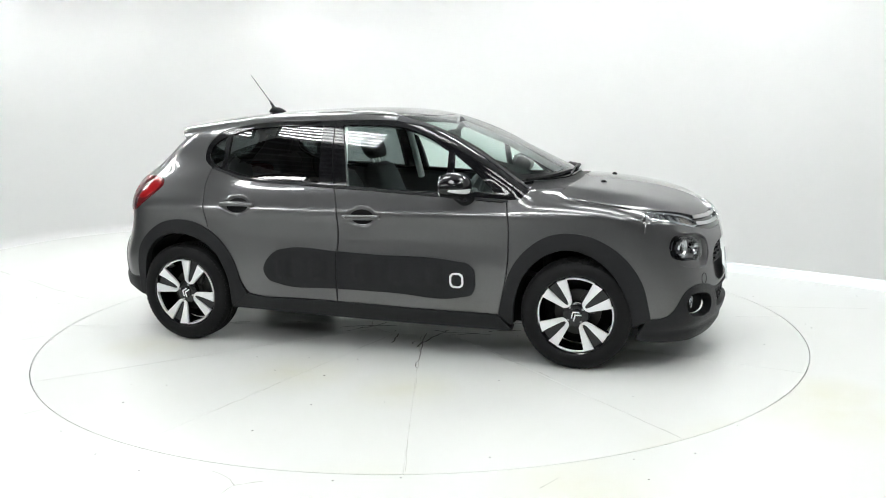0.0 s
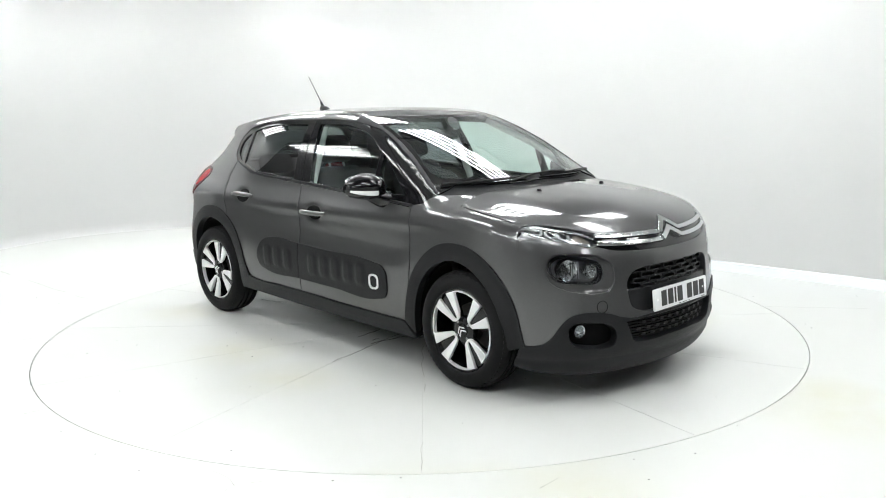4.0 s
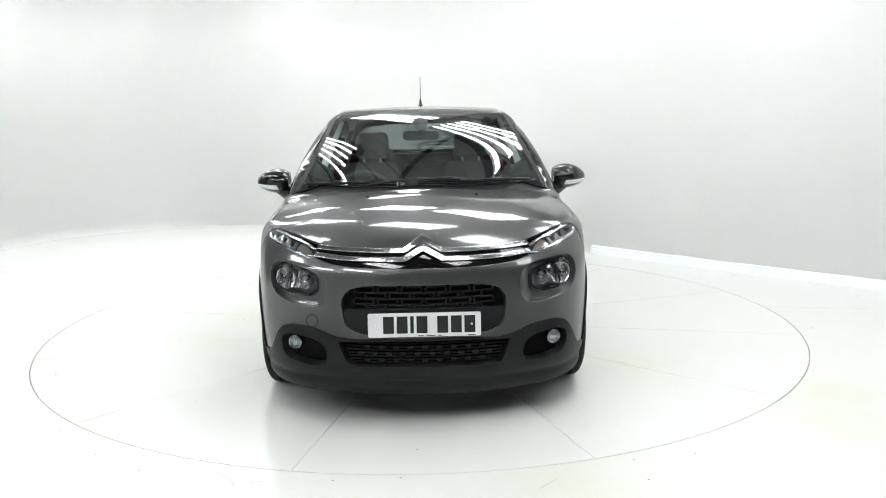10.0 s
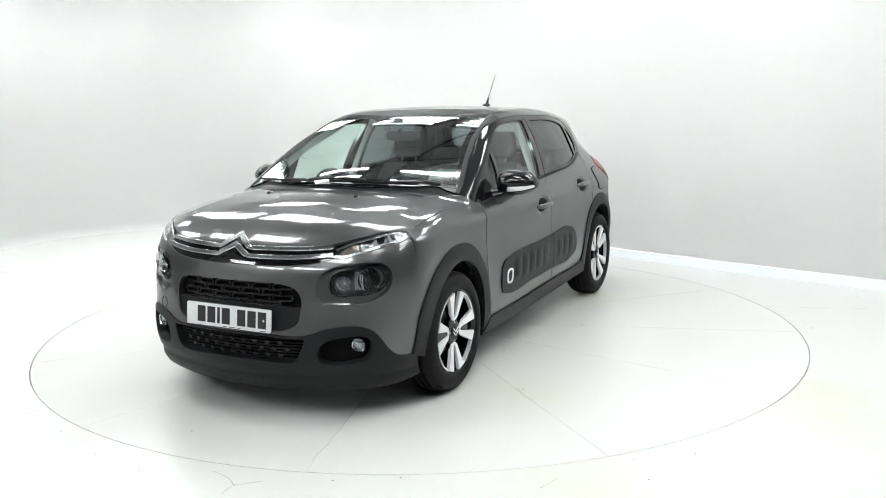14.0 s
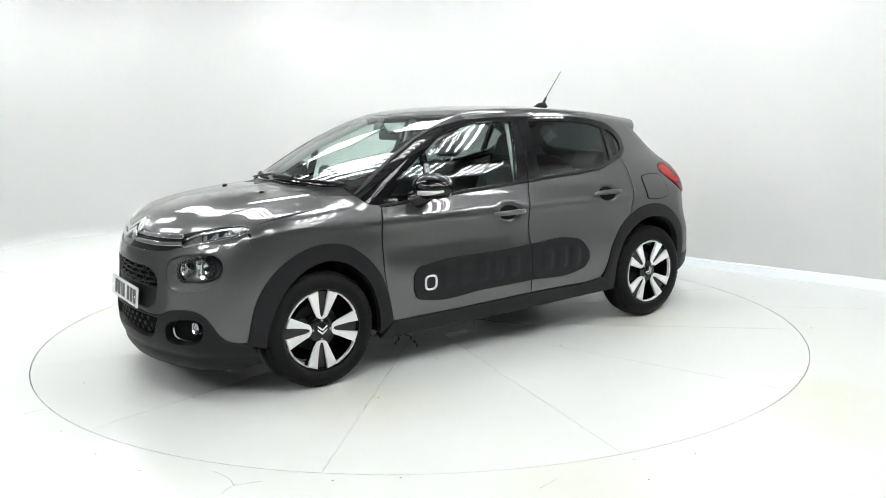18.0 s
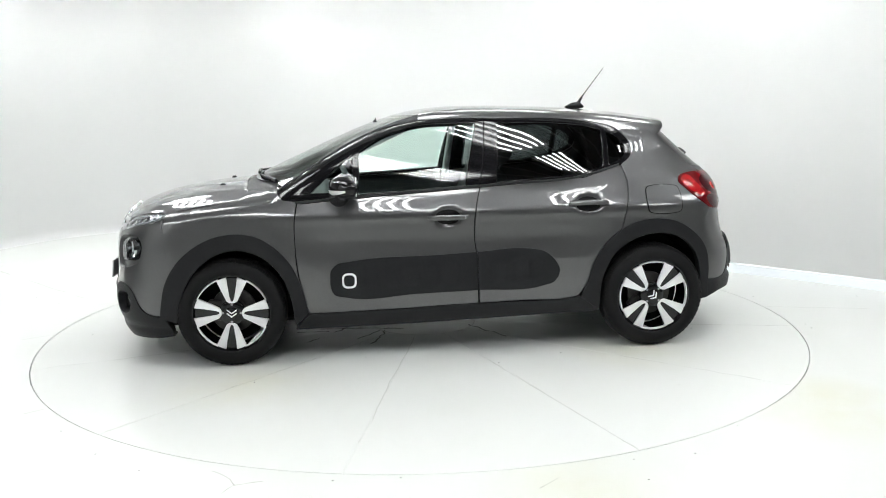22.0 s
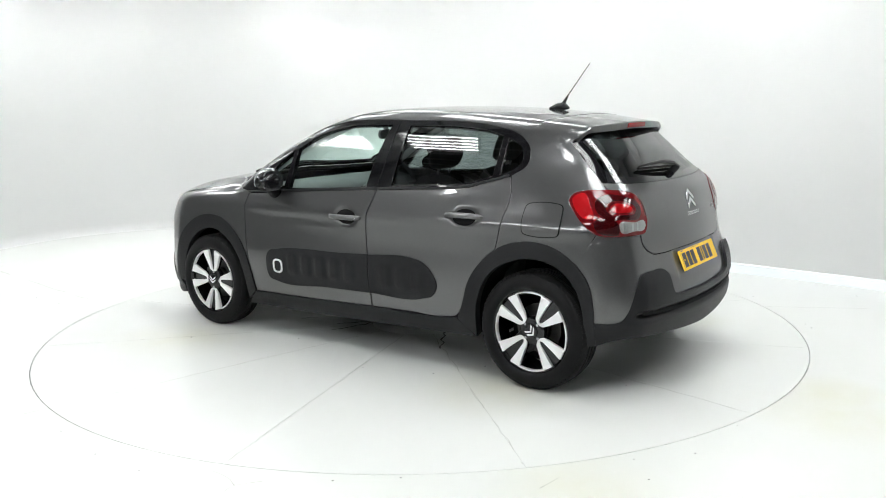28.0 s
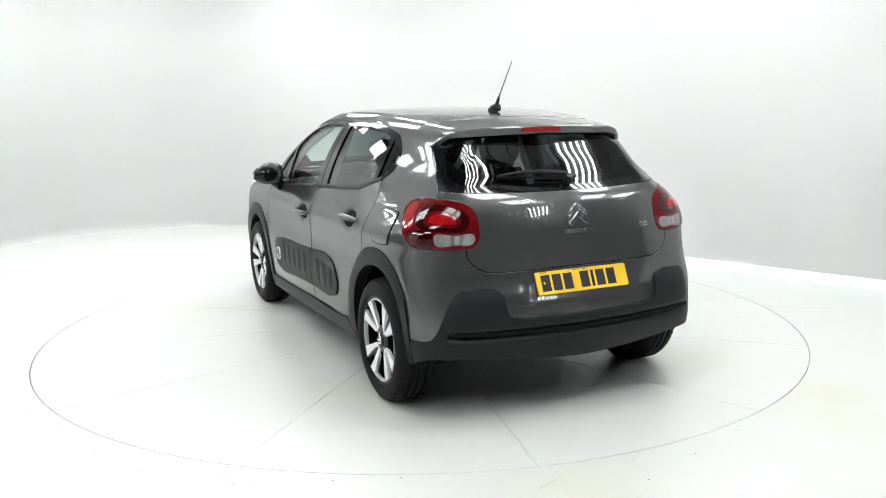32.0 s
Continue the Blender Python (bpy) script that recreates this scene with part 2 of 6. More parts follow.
def smooth_line(pts, gap=0.02, closed=True):
    """A line through points (u, v) or (u, v, 1) for a corner; curved between corners."""
    keep = []
    for a in pts:
        if keep and math.dist(a[:2], keep[-1][:2]) < 1e-5:
            keep[-1] = (*a[:2], 1)
        else:
            keep.append(a)
    if closed and math.dist(keep[0][:2], keep[-1][:2]) < 1e-5:
        keep[0] = (*keep[0][:2], 1)
        keep.pop()
    pts = keep
    n = len(pts)
    out = []
    q = [np.array(a[:2], float) for a in pts]
    corner = [len(a) > 2 for a in pts]
    for i in range(n if closed else n - 1):
        j = (i + 1) % n
        a, b = q[i], q[j]
        d = np.linalg.norm(b - a)
        pa = q[i - 1] if (closed or i > 0) and not corner[i] else a - (b - a)
        pb = q[(j + 1) % n] if (closed or j < n - 1) and not corner[j] else b + (b - a)
        da, db = max(np.linalg.norm(a - pa), 1e-6), max(np.linalg.norm(pb - b), 1e-6)
        ta = ((b - a) / d * da + (a - pa) / da * d) / (d + da) * d
        tb = ((b - a) / d * db + (pb - b) / db * d) / (d + db) * d
        k = max(1, int(round(d / gap)))
        for s in range(k):
            t = s / k
            out.append((2 * t ** 3 - 3 * t * t + 1) * a + (t ** 3 - 2 * t * t + t) * ta + (-2 * t ** 3 + 3 * t * t) * b + (t ** 3 - t * t) * tb)
    if not closed:
        out.append(q[-1])
    return out


def inside_of(poly, pts):
    x, y = pts[:, 0], pts[:, 1]
    c = np.zeros(len(pts), bool)
    for a, b in zip(poly, poly[1:] + poly[:1]):
        cross = ((a[1] > y) != (b[1] > y)) & (x < (b[0] - a[0]) * (y - a[1]) / (b[1] - a[1] + 1e-12) + a[0])
        c ^= cross
    return c


def clear_of(poly, pts, gap):
    keep = np.ones(len(pts), bool)
    p = np.array(poly)
    for i in range(0, len(pts), 400):
        d = np.linalg.norm(pts[i:i + 400, None] - p[None], axis=2).min(1)
        keep[i:i + 400] = d > gap
    return keep


from mathutils.geometry import delaunay_2d_cdt


def panel(name, outline, place, mat, parent, label="", holes=(), gap=0.03, rim=0.02, lift=0.0, relief=None, edge_gap=None, roundness=0.0):
    """A sheet of the body's skin cut to an outline (with holes), with folded rims. lift raises it; relief(u, v) shapes it."""
    edge_gap = edge_gap or min(gap, 0.02)
    loops = [smooth_line(outline, edge_gap)] + [smooth_line(h, edge_gap) for h in holes]
    o = np.array(loops[0])
    us = np.arange(o[:, 0].min(), o[:, 0].max(), gap)
    vs = np.arange(o[:, 1].min(), o[:, 1].max(), gap)
    grid = np.stack(np.meshgrid(us, vs, indexing="ij"), -1).reshape(-1, 2)
    if len(grid):
        keep = inside_of(loops[0], grid) & clear_of(loops[0], grid, gap * 0.55)
        for h in loops[1:]:
            keep &= ~inside_of(h, grid) & clear_of(h, grid, gap * 0.55)
        grid = grid[keep]
    verts, edges, faces = [], [], []
    for lp in loops:
        base = len(verts)
        verts += [Vector((float(a[0]), float(a[1]))) for a in lp]
        edges += [(base + i, base + (i + 1) % len(lp)) for i in range(len(lp))]
    verts += [Vector((float(a[0]), float(a[1]))) for a in grid]
    vo, _, fo, *_ = delaunay_2d_cdt(verts, edges, faces, 0, 1e-6)
    uv = np.array([(q.x, q.y) for q in vo])
    fo = [f for f in fo]
    cen = np.array([uv[list(f)].mean(0) for f in fo])
    ok = inside_of(loops[0], cen)
    for h in loops[1:]:
        ok &= ~inside_of(h, cen)
    fo = [f for f, k in zip(fo, ok) if k]

    def raw(q):
        p = place(q)
        e = 1e-3
        du = place(q + [e, 0]) - place(q - [e, 0])
        dv = place(q + [0, e]) - place(q - [0, e])
        nn = np.cross(du, dv)
        nn /= np.linalg.norm(nn, axis=1)[:, None] + 1e-12
        return p, nn

    p, nrm = raw(uv)
    probe = solid(p + nrm * 0.01)
    sgn = 1.0 if np.median(probe) > 0 else -1.0
    nrm = nrm * sgn
    h = np.full(len(uv), lift)
    if relief is not None:
        h = h + relief(uv[:, 0], uv[:, 1])
        e = 1.5e-3
        hu = (relief(uv[:, 0] + e, uv[:, 1]) - relief(uv[:, 0] - e, uv[:, 1]))
        hv = (relief(uv[:, 0], uv[:, 1] + e) - relief(uv[:, 0], uv[:, 1] - e))
        du = place(uv + [e, 0]) - place(uv - [e, 0]) + hu[:, None] * nrm
        dv = place(uv + [0, e]) - place(uv - [0, e]) + hv[:, None] * nrm
        n2 = np.cross(du, dv)
        n2 /= np.linalg.norm(n2, axis=1)[:, None] + 1e-12
        n2 *= sgn
    else:
        n2 = nrm
    p = p + nrm * h[:, None]
    flip = sgn < 0
    co = [tuple(a) for a in p]
    normals = [tuple(a) for a in n2]
    polys = [tuple(reversed(f)) if flip else tuple(f) for f in fo]
    # rims
    count = {}
    for f in polys:
        for a, b in zip(f, f[1:] + f[:1]):
            count[(a, b)] = 1
    border = [(a, b) for (a, b) in count if (b, a) not in count]
    if rim:
        # rounded lip, then the folded edge
        dirs = {}
        for a, b in border:
            t = p[b] - p[a]
            out = np.cross(t, n2[a])
            out /= np.linalg.norm(out) + 1e-12
            for v in (a, b):
                dirs[v] = dirs.get(v, 0) + out
        r = min(0.003, rim * 0.4)
        rings = [{}, {}, {}]
        if mat is PAINT:
            # open the joints between painted panels
            for v, d in dirs.items():
                p[v] = p[v] - d / (np.linalg.norm(d) + 1e-12) * r * 0.5
                co[v] = tuple(p[v])
        for v, d in dirs.items():
            d = d / (np.linalg.norm(d) + 1e-12)
            n = n2[v]
            for ring, (so, si, no) in zip(rings, ((0.7 * r, 0.3 * r, d * 0.7 + n * 0.7), (r, r, d), (r, rim, d))):
                ring[v] = len(co)
                co.append(tuple(p[v] + d * so - n * si))
                normals.append(tuple(no))
        for a, b in border:
            prev = (a, b)
            for ring in rings:
                cur = (ring[a], ring[b])
                polys.append((prev[1], prev[0], cur[0], cur[1]))
                prev = cur
    me = bpy.data.meshes.new(name)
    me.from_pydata(co, [], polys)
    me.shade_smooth()
    me.normals_split_custom_set_from_vertices(normals)
    me.materials.append(mat)
    ob = new(name, me)
    ob.parent = parent
    if label:
        tagged(ob, label)
    return ob

# ---------------------------------------------------------------- the studio
RADIUS = 2.4935
FLOOR_PAINT = material("white_floor_paint", (0.645, 0.652, 0.643), 0.28, grain=0.035, grain_scale=2.2, bump=0.05, bump_scale=30, tint2=(0.615, 0.625, 0.60))


def stain(m, places, tint):
    """Yellowed patches with ragged edges."""
    nt = m.node_tree
    b = nt.nodes["Principled BSDF"]
    co = nt.nodes.new("ShaderNodeTexCoord")
    old = b.inputs["Base Color"].links[0].from_socket
    noise = nt.nodes.new("ShaderNodeTexNoise")
    noise.inputs["Scale"].default_value = 5.0
    noise.inputs["Detail"].default_value = 6
    nt.links.new(co.outputs["Object"], noise.inputs["Vector"])
    for x, y, r in places:
        dist = nt.nodes.new("ShaderNodeVectorMath")
        dist.operation = "DISTANCE"
        dist.inputs[1].default_value = (x, y, 0)
        nt.links.new(co.outputs["Object"], dist.inputs[0])
        near = nt.nodes.new("ShaderNodeMapRange")
        near.inputs["From Min"].default_value, near.inputs["From Max"].default_value = r, 0.0
        near.inputs["To Max"].default_value = 0.9
        nt.links.new(dist.outputs["Value"], near.inputs["Value"])
        both_ = nt.nodes.new("ShaderNodeMath")
        both_.operation = "MULTIPLY"
        nt.links.new(near.outputs["Result"], both_.inputs[0])
        nt.links.new(noise.outputs["Fac"], both_.inputs[1])
        mix = nt.nodes.new("ShaderNodeMix")
        mix.data_type = "RGBA"
        nt.links.new(both_.outputs[0], mix.inputs["Factor"])
        nt.links.new(old, mix.inputs["A"])
        mix.inputs["B"].default_value = (*tint, 1)
        old = mix.outputs["Result"]
    nt.links.new(old, b.inputs["Base Color"])


stain(FLOOR_PAINT, [(2.02, -1.95, 0.5), (2.1, -1.6, 0.3), (0.6, -2.65, 0.4), (0.37, -1.37, 0.35), (-0.31, -1.27, 0.4), (-1.2, 0.9, 0.5), (1.1, 1.2, 0.5), (3.0, -2.6, 0.6), (-1.5, -1.0, 0.35)], (0.56, 0.55, 0.42))
WALL_PAINT = material("white_wall_paint", (0.93, 0.935, 0.93), 0.6, grain=0.02, grain_scale=1.5)
SKIRT = material("pale_skirting", (0.80, 0.84, 0.88), 0.4, grain=0.03)
CEILING_SHEET = material("ribbed_ceiling_sheet", (0.78, 0.79, 0.79), 0.5, grain=0.08, grain_scale=3)
BANK_METAL = material("grey_lamp_metal", (0.10, 0.10, 0.10), 0.5, grain=0.1)
HALL_WALL = material("grey_hall_wall", (0.66, 0.66, 0.665), 0.7, grain=0.15, grain_scale=2)
HALL_DARK = material("dark_hall_wall", (0.10, 0.10, 0.10), 0.7, grain=0.2, grain_scale=2)
RIB = material("dark_hall_ceiling", (0.05, 0.05, 0.05), 0.5, grain=0.1)
BANK_RIB = material("grey_ceiling_rib", (0.22, 0.22, 0.22), 0.5, grain=0.1)
TUBE = glow("lit_tube", (0.978, 1.0, 0.995), TUBE_GLOW)

PLAN = [(4.9, -0.75), (3.62, 0.6), (2.7, 1.49), (1.94, 2.26), (0.7, 3.5), (-0.7, 4.6), (-2.14, 5.06), (-3.5, 4.83), (-4.25, 4.3), (-4.68, 3.5),
        (-5.0, 2.0), (-5.2, -1.5), (-5.2, -5.0), (-4.2, -7.6), (0.0, -8.4), (4.2, -7.6), (5.6, -5.0), (5.7, -2.5)]
CEILING_Z = 3.9
BANK_Z = 3.15


def dark_side(p):
    return (p[0] < -4.0 and -1.5 < p[1] < 2.0) or (p[0] > 4.5 and p[1] < -2.3)


def studio():
    line = smooth_line(PLAN, 0.25)
    n = len(line)
    # floor: a ring round the turntable out to the walls
    bm = bmesh.new()
    ring = 128
    inner = [bm.verts.new((RADIUS * math.cos(2 * math.pi * k / ring), RADIUS * math.sin(2 * math.pi * k / ring), 0)) for k in range(ring)]
    low = [bm.verts.new((v.co.x, v.co.y, -0.12)) for v in inner]
    outer = [bm.verts.new((a[0] * 1.03, a[1] * 1.03, 0)) for a in line]
    for k in range(ring):
        bm.faces.new((inner[k], inner[(k + 1) % ring], low[(k + 1) % ring], low[k]))
    es = [bm.edges.get((inner[k], inner[(k + 1) % ring])) for k in range(ring)] + [bm.edges.new((outer[k], outer[(k + 1) % n])) for k in range(n)]
    bmesh.ops.triangle_fill(bm, edges=es, use_beauty=True)
    bmesh.ops.recalc_face_normals(bm, faces=bm.faces)
    floor = mesh_object("floor", bm, FLOOR_PAINT, smooth=False)
    tagged(floor, "white painted studio floor with hairline cracks", "floor", kind="structure")
    # wall
    bm = bmesh.new()
    prev = None
    for z, k in ((0.0, 0.985), (0.012, 0.992), (0.04, 0.997), (0.10, 1.0), (1.0, 1.0), (2.0, 1.0), (3.0, 1.0), (CEILING_Z + 0.3, 1.0)):
        cur = [bm.verts.new((a[0] * (k if a[0] + a[1] < 2.2 else 1), a[1] * (k if a[0] + a[1] < 2.2 else 1), z)) for a in line]
        if prev:
            for j in range(n):
                if line[j][1] > -4.9 and not dark_side(line[j]):
                    bm.faces.new((prev[j], cur[j], cur[(j + 1) % n], prev[(j + 1) % n]))
        prev = cur
    bmesh.ops.solidify(bm, geom=list(bm.faces), thickness=-0.12)
    loose = [v for v in bm.verts if not v.link_faces]
    bmesh.ops.delete(bm, geom=loose, context="VERTS")
    wall = mesh_object("wall_cyclorama", bm, WALL_PAINT, smooth=True, angle=40)
    tagged(wall, "white painted curved studio wall", "wall", kind="structure")
    # unseen dark walls past the white wall, added to darken the car's reflections
    bm = bmesh.new()
    for j in range(n):
        if line[j][1] > -4.9 and dark_side(line[j]):
            a, b = line[j], line[(j + 1) % n]
            vs = [bm.verts.new((p[0], p[1], z)) for p, z in ((a, 0), (a, CEILING_Z + 0.3), (b, CEILING_Z + 0.3), (b, 0))]
            bm.faces.new(vs)
    bmesh.ops.remove_doubles(bm, verts=bm.verts, dist=1e-4)
    bmesh.ops.solidify(bm, geom=list(bm.faces), thickness=-0.12)
    tagged(mesh_object("wall_hall_side", bm, HALL_DARK, smooth=True, angle=40), "unseen dark wall added for the dark hall that the car reflects", "wall", kind="structure")
    # unseen hall wall behind the camera, grey below and dark above for reflections
    bm = bmesh.new()
    run = [j for j in range(n) if line[j][1] <= -4.9]
    first = next(j for j in run if (j - 1) % n not in run)
    run = [(first + k) % n for k in range(len(run) + 1)]
    lo = [bm.verts.new((line[j][0] * 1.001, line[j][1] * 1.001, 0)) for j in run]
    hi = [bm.verts.new((line[j][0] * 1.001, line[j][1] * 1.001, 2.3)) for j in run]
    for k in range(len(run) - 1):
        bm.faces.new((lo[k], hi[k], hi[k + 1], lo[k + 1]))
    bmesh.ops.solidify(bm, geom=list(bm.faces), thickness=-0.12)
    tagged(mesh_object("wall_hall", bm, HALL_WALL, smooth=True, angle=40), "grey hall wall behind the camera", "wall", kind="structure")
    bm = bmesh.new()
    lo = [bm.verts.new((line[j][0] * 1.001, line[j][1] * 1.001, 2.3)) for j in run]
    hi = [bm.verts.new((line[j][0] * 1.001, line[j][1] * 1.001, CEILING_Z + 0.3)) for j in run]
    for k in range(len(run) - 1):
        bm.faces.new((lo[k], hi[k], hi[k + 1], lo[k + 1]))
    bmesh.ops.solidify(bm, geom=list(bm.faces), thickness=-0.12)
    tagged(mesh_object("wall_hall_upper", bm, RIB, smooth=True, angle=40), "unseen dark upper wall behind the camera, added for the car's reflections", "wall", kind="structure")
    # ceiling
    bm = bmesh.new()
    q = pose(0, -1.5, 0, 0, 0, 43.8)
    x = -9.6
    while x < 9.6:
        box(bm, x, x + 0.265, -9.5, 9.5, CEILING_Z + 0.004, CEILING_Z + 0.06)
        x += 0.30
    pale = len(bm.faces)
    box(bm, -9.6, 9.6, -9.5, 9.5, CEILING_Z + 0.05, CEILING_Z + 0.12)
    box(bm, -9.6, 9.6, 2.03, 2.09, CEILING_Z - 0.04, CEILING_Z + 0.003)
    bm.faces.ensure_lookup_table()
    for f in bm.faces[pale:]:
        f.material_index = 1
    bm.transform(q)
    bmesh.ops.bisect_plane(bm, geom=list(bm.verts) + list(bm.edges) + list(bm.faces), plane_co=(0, -1.3, 0), plane_no=(0, -1, 0), clear_outer=True)
    tagged(mesh_object("ceiling", bm, [CEILING_SHEET, RIB], smooth=False), "grey ribbed sheet-metal ceiling", "ceiling", kind="structure")
    bm = bmesh.new()
    box(bm, -6.4, 6.8, -9.2, -1.3, CEILING_Z + 0.25, CEILING_Z + 0.37)
    box(bm, -6.4, 6.8, -1.36, -1.302, CEILING_Z - 0.02, CEILING_Z + 0.249)
    dark = len(bm.faces)
    x = -9.0
    ribs = bmesh.new()
    while x < 9.0:
        box(ribs, x, x + 0.05, -9.5, 9.5, CEILING_Z + 0.19, CEILING_Z + 0.246)
        x += 0.45
    ribs.transform(q)
    for co, no in (((0, -1.37, 0), (0, 1, 0)), ((0, -9.1, 0), (0, -1, 0)), ((6.7, 0, 0), (1, 0, 0)), ((-6.3, 0, 0), (-1, 0, 0))):
        bmesh.ops.bisect_plane(ribs, geom=list(ribs.verts) + list(ribs.edges) + list(ribs.faces), plane_co=co, plane_no=no, clear_outer=True)
    spare = bpy.data.meshes.new("ribs")
    ribs.to_mesh(spare)
    ribs.free()
    bm.from_mesh(spare)
    bpy.data.meshes.remove(spare)
    bm.faces.ensure_lookup_table()
    for f in bm.faces[dark:]:
        f.material_index = 1
    tagged(mesh_object("ceiling_hall", bm, [RIB, BANK_RIB], smooth=False), "dark hall ceiling above the camera", "ceiling", kind="structure")
    # skirting along the straight wall
    bm = bmesh.new()
    base = [(4.6, -0.44), (3.62, 0.6), (3.24, 0.985), (2.7, 1.49), (2.2, 2.0), (1.7, 2.5)]
    rows = []
    for a in smooth_line(base, 0.1, closed=False):
        v = Vector((a[0], a[1], 0)) - Vector((0.0105, 0.0105, 0))
        rows.append([bm.verts.new(v + w) for w in (Vector((-0.012, -0.012, 0)), Vector((-0.012, -0.012, 0.075)), Vector((0, 0, 0.082)), Vector((0.03, 0.03, 0.082)))])
    for a, b in zip(rows, rows[1:]):
        for k in range(3):
            bm.faces.new((a[k], a[k + 1], b[k + 1], b[k]))
    bmesh.ops.recalc_face_normals(bm, faces=bm.faces)
    tagged(mesh_object("baseboard", bm, SKIRT, smooth=False), "pale low skirting along the studio wall", "baseboard", kind="structure")
    return floor


def light_bank(x, y, z, turn, tubes=5, long=1.5):
    bank = tagged(new("light_bank"), "hanging bank of lit white fluorescent tubes", "ceiling light", "light banks")
    bank.matrix_basis = pose(x, y, z, 0, 0, turn)
    wide = tubes * 0.118
    bm = bmesh.new()
    # strips with gaps between them, added to leak some light up to the ceiling
    for k in range(tubes):
        y0 = (k - (tubes - 1) / 2) * 0.115
        box(bm, -long / 2, long / 2, y0 - 0.043, y0 + 0.043, 0.05, 0.085, 0.008)
    for x0 in (-0.42 * long, 0.42 * long):
        box(bm, x0 - 0.03, x0 + 0.03, -wide / 2, wide / 2, 0.08, 0.105)
    # side lips, added to hold the light off the upper walls
    for sy in (-1, 1):
        box(bm, -long / 2 - 0.03, long / 2 + 0.03, sy * (wide / 2 + 0.012) - 0.004, sy * (wide / 2 + 0.012) + 0.004, -0.025, 0.09)
        box(bm, sy * (long / 2 + 0.026) - 0.004, sy * (long / 2 + 0.026) + 0.004, -wide / 2, wide / 2, -0.025, 0.09)
    part("housing", bm, BANK_METAL, bank, "grey sheet-metal housing with side lips")
    for k in range(tubes):
        bm = bmesh.new()
        y0 = (k - (tubes - 1) / 2) * 0.115
        tube(bm, [(-long / 2, y0, 0.02), (long / 2, y0, 0.02)], 0.016, 10)
        part("tube", bm, TUBE, bank, "lit fluorescent tube")
    for sx in (-1, 1):
        bm = bmesh.new()
        tube(bm, [(sx * long * 0.35, 0, 0.10), (sx * long * 0.35, 0, CEILING_Z - z)], 0.006, 6)
        part("hanger", bm, STEEL, bank)
    return bank


floor = studio()
# the last ten, from (-2.5, 2.3) on, are unseen, added mainly to brighten walls
BANKS = [(0.82, 1.25, 1.4), (-0.3, 2.4, 1.1), (-0.12, -0.2, 1.2), (-1.4, 1.15, 1.2), (2.28, -0.87, 1.2), (3.4, -2.1, 0.9), (1.0, -1.85, 1.2), (2.1, -2.95, 0.95), (-3.1, -0.25, 0.9),
         (-1.95, -1.2, 1.1), (-0.05, -3.05, 1.1), (0.9, -4.0, 1.1), (2.3, 0.65, 0.8), (-4.4, 0.95, 1.45), (-2.5, 2.3, 1.3), (-1.7, 3.7, 1.3), (-3.2, 3.5, 1.3), (-4.2, 2.5, 1.4),
         (-1.2, -4.3, 1.1), (3.6, -4.2, 1.1), (-4.6, -3.0, 1.3), (-4.2, -4.6, 1.3), (-2.6, -5.3, 1.3), (4.35, -1.75, 0.9)]
for x, y, long in BANKS:
    light_bank(x, y, BANK_Z, -46.2, long=long)

turntable = tagged(new("turntable"), "round white painted turntable let into the floor", "turntable")


def sector(a0, a1, r0, r1, gap):
    """One plate of the turntable: a slice with a worn, slightly rounded edge."""
    bm = bmesh.new()
    n = 10
    def ring(r, z, inset):
        out = []
        for k in range(n + 1):
            a = a0 + (a1 - a0) * k / n
            lo, hi = a0 + (gap + inset) / r, a1 - (gap + inset) / r
            out.append(bm.verts.new((r * math.cos(min(max(a, lo), hi)), r * math.sin(min(max(a, lo), hi)), z)))
        return out
    rows = [ring(r0, -0.0018, 0), ring(r0, -0.0015, 0), ring(r0 + 0.0015, 0, 0.0015), ring(r0 + (r1 - r0) * 0.5, 0, 0.0015), ring(r1 - 0.0015, 0, 0.0015), ring(r1, -0.0015, 0), ring(r1, -0.0018, 0)]
    for a, b in zip(rows, rows[1:]):
        for k in range(n):
            bm.faces.new((a[k], b[k], b[k + 1], a[k + 1]))
    for side in (0, n):
        bm.faces.new([r[side] for r in rows])
    bmesh.ops.recalc_face_normals(bm, faces=bm.faces)
    return bm


GAP_DARK = material("dirty_joint", (0.63, 0.625, 0.60), 0.8, grain=0.5, grain_scale=9)
for k in range(12):
    a = radians(17 + 30 * k)
    part("plate", sector(a, a + radians(30), 0.36, RADIUS - 0.0045, 0.0002), FLOOR_PAINT, turntable, angle=20)
bm = bmesh.new()
lathe(bm, [(0.0, 0.0), (0.352, 0.0), (0.3545, -0.0015), (0.3545, -0.0018), (0.0, -0.0018)], pose(0, 0, 0), 48)
part("centre_plate", bm, FLOOR_PAINT, turntable, angle=30)
bm = bmesh.new()
lathe(bm, [(0.0, -0.002), (RADIUS - 0.008, -0.002), (RADIUS - 0.008, -0.1), (0.0, -0.1)], pose(0, 0, 0), 96)
part("deck", bm, GAP_DARK, turntable, "grimy deck below the plates", angle=30)



# ---------------------------------------------------------------- wear of the floor
rng = random.Random(5)
CRACK = material("grey_crack", (0.50, 0.495, 0.46), 0.9, grain=0.4, grain_scale=20)
CRACK_DARK = material("dark_crack", (0.09, 0.09, 0.085), 0.9, grain=0.4, grain_scale=20)


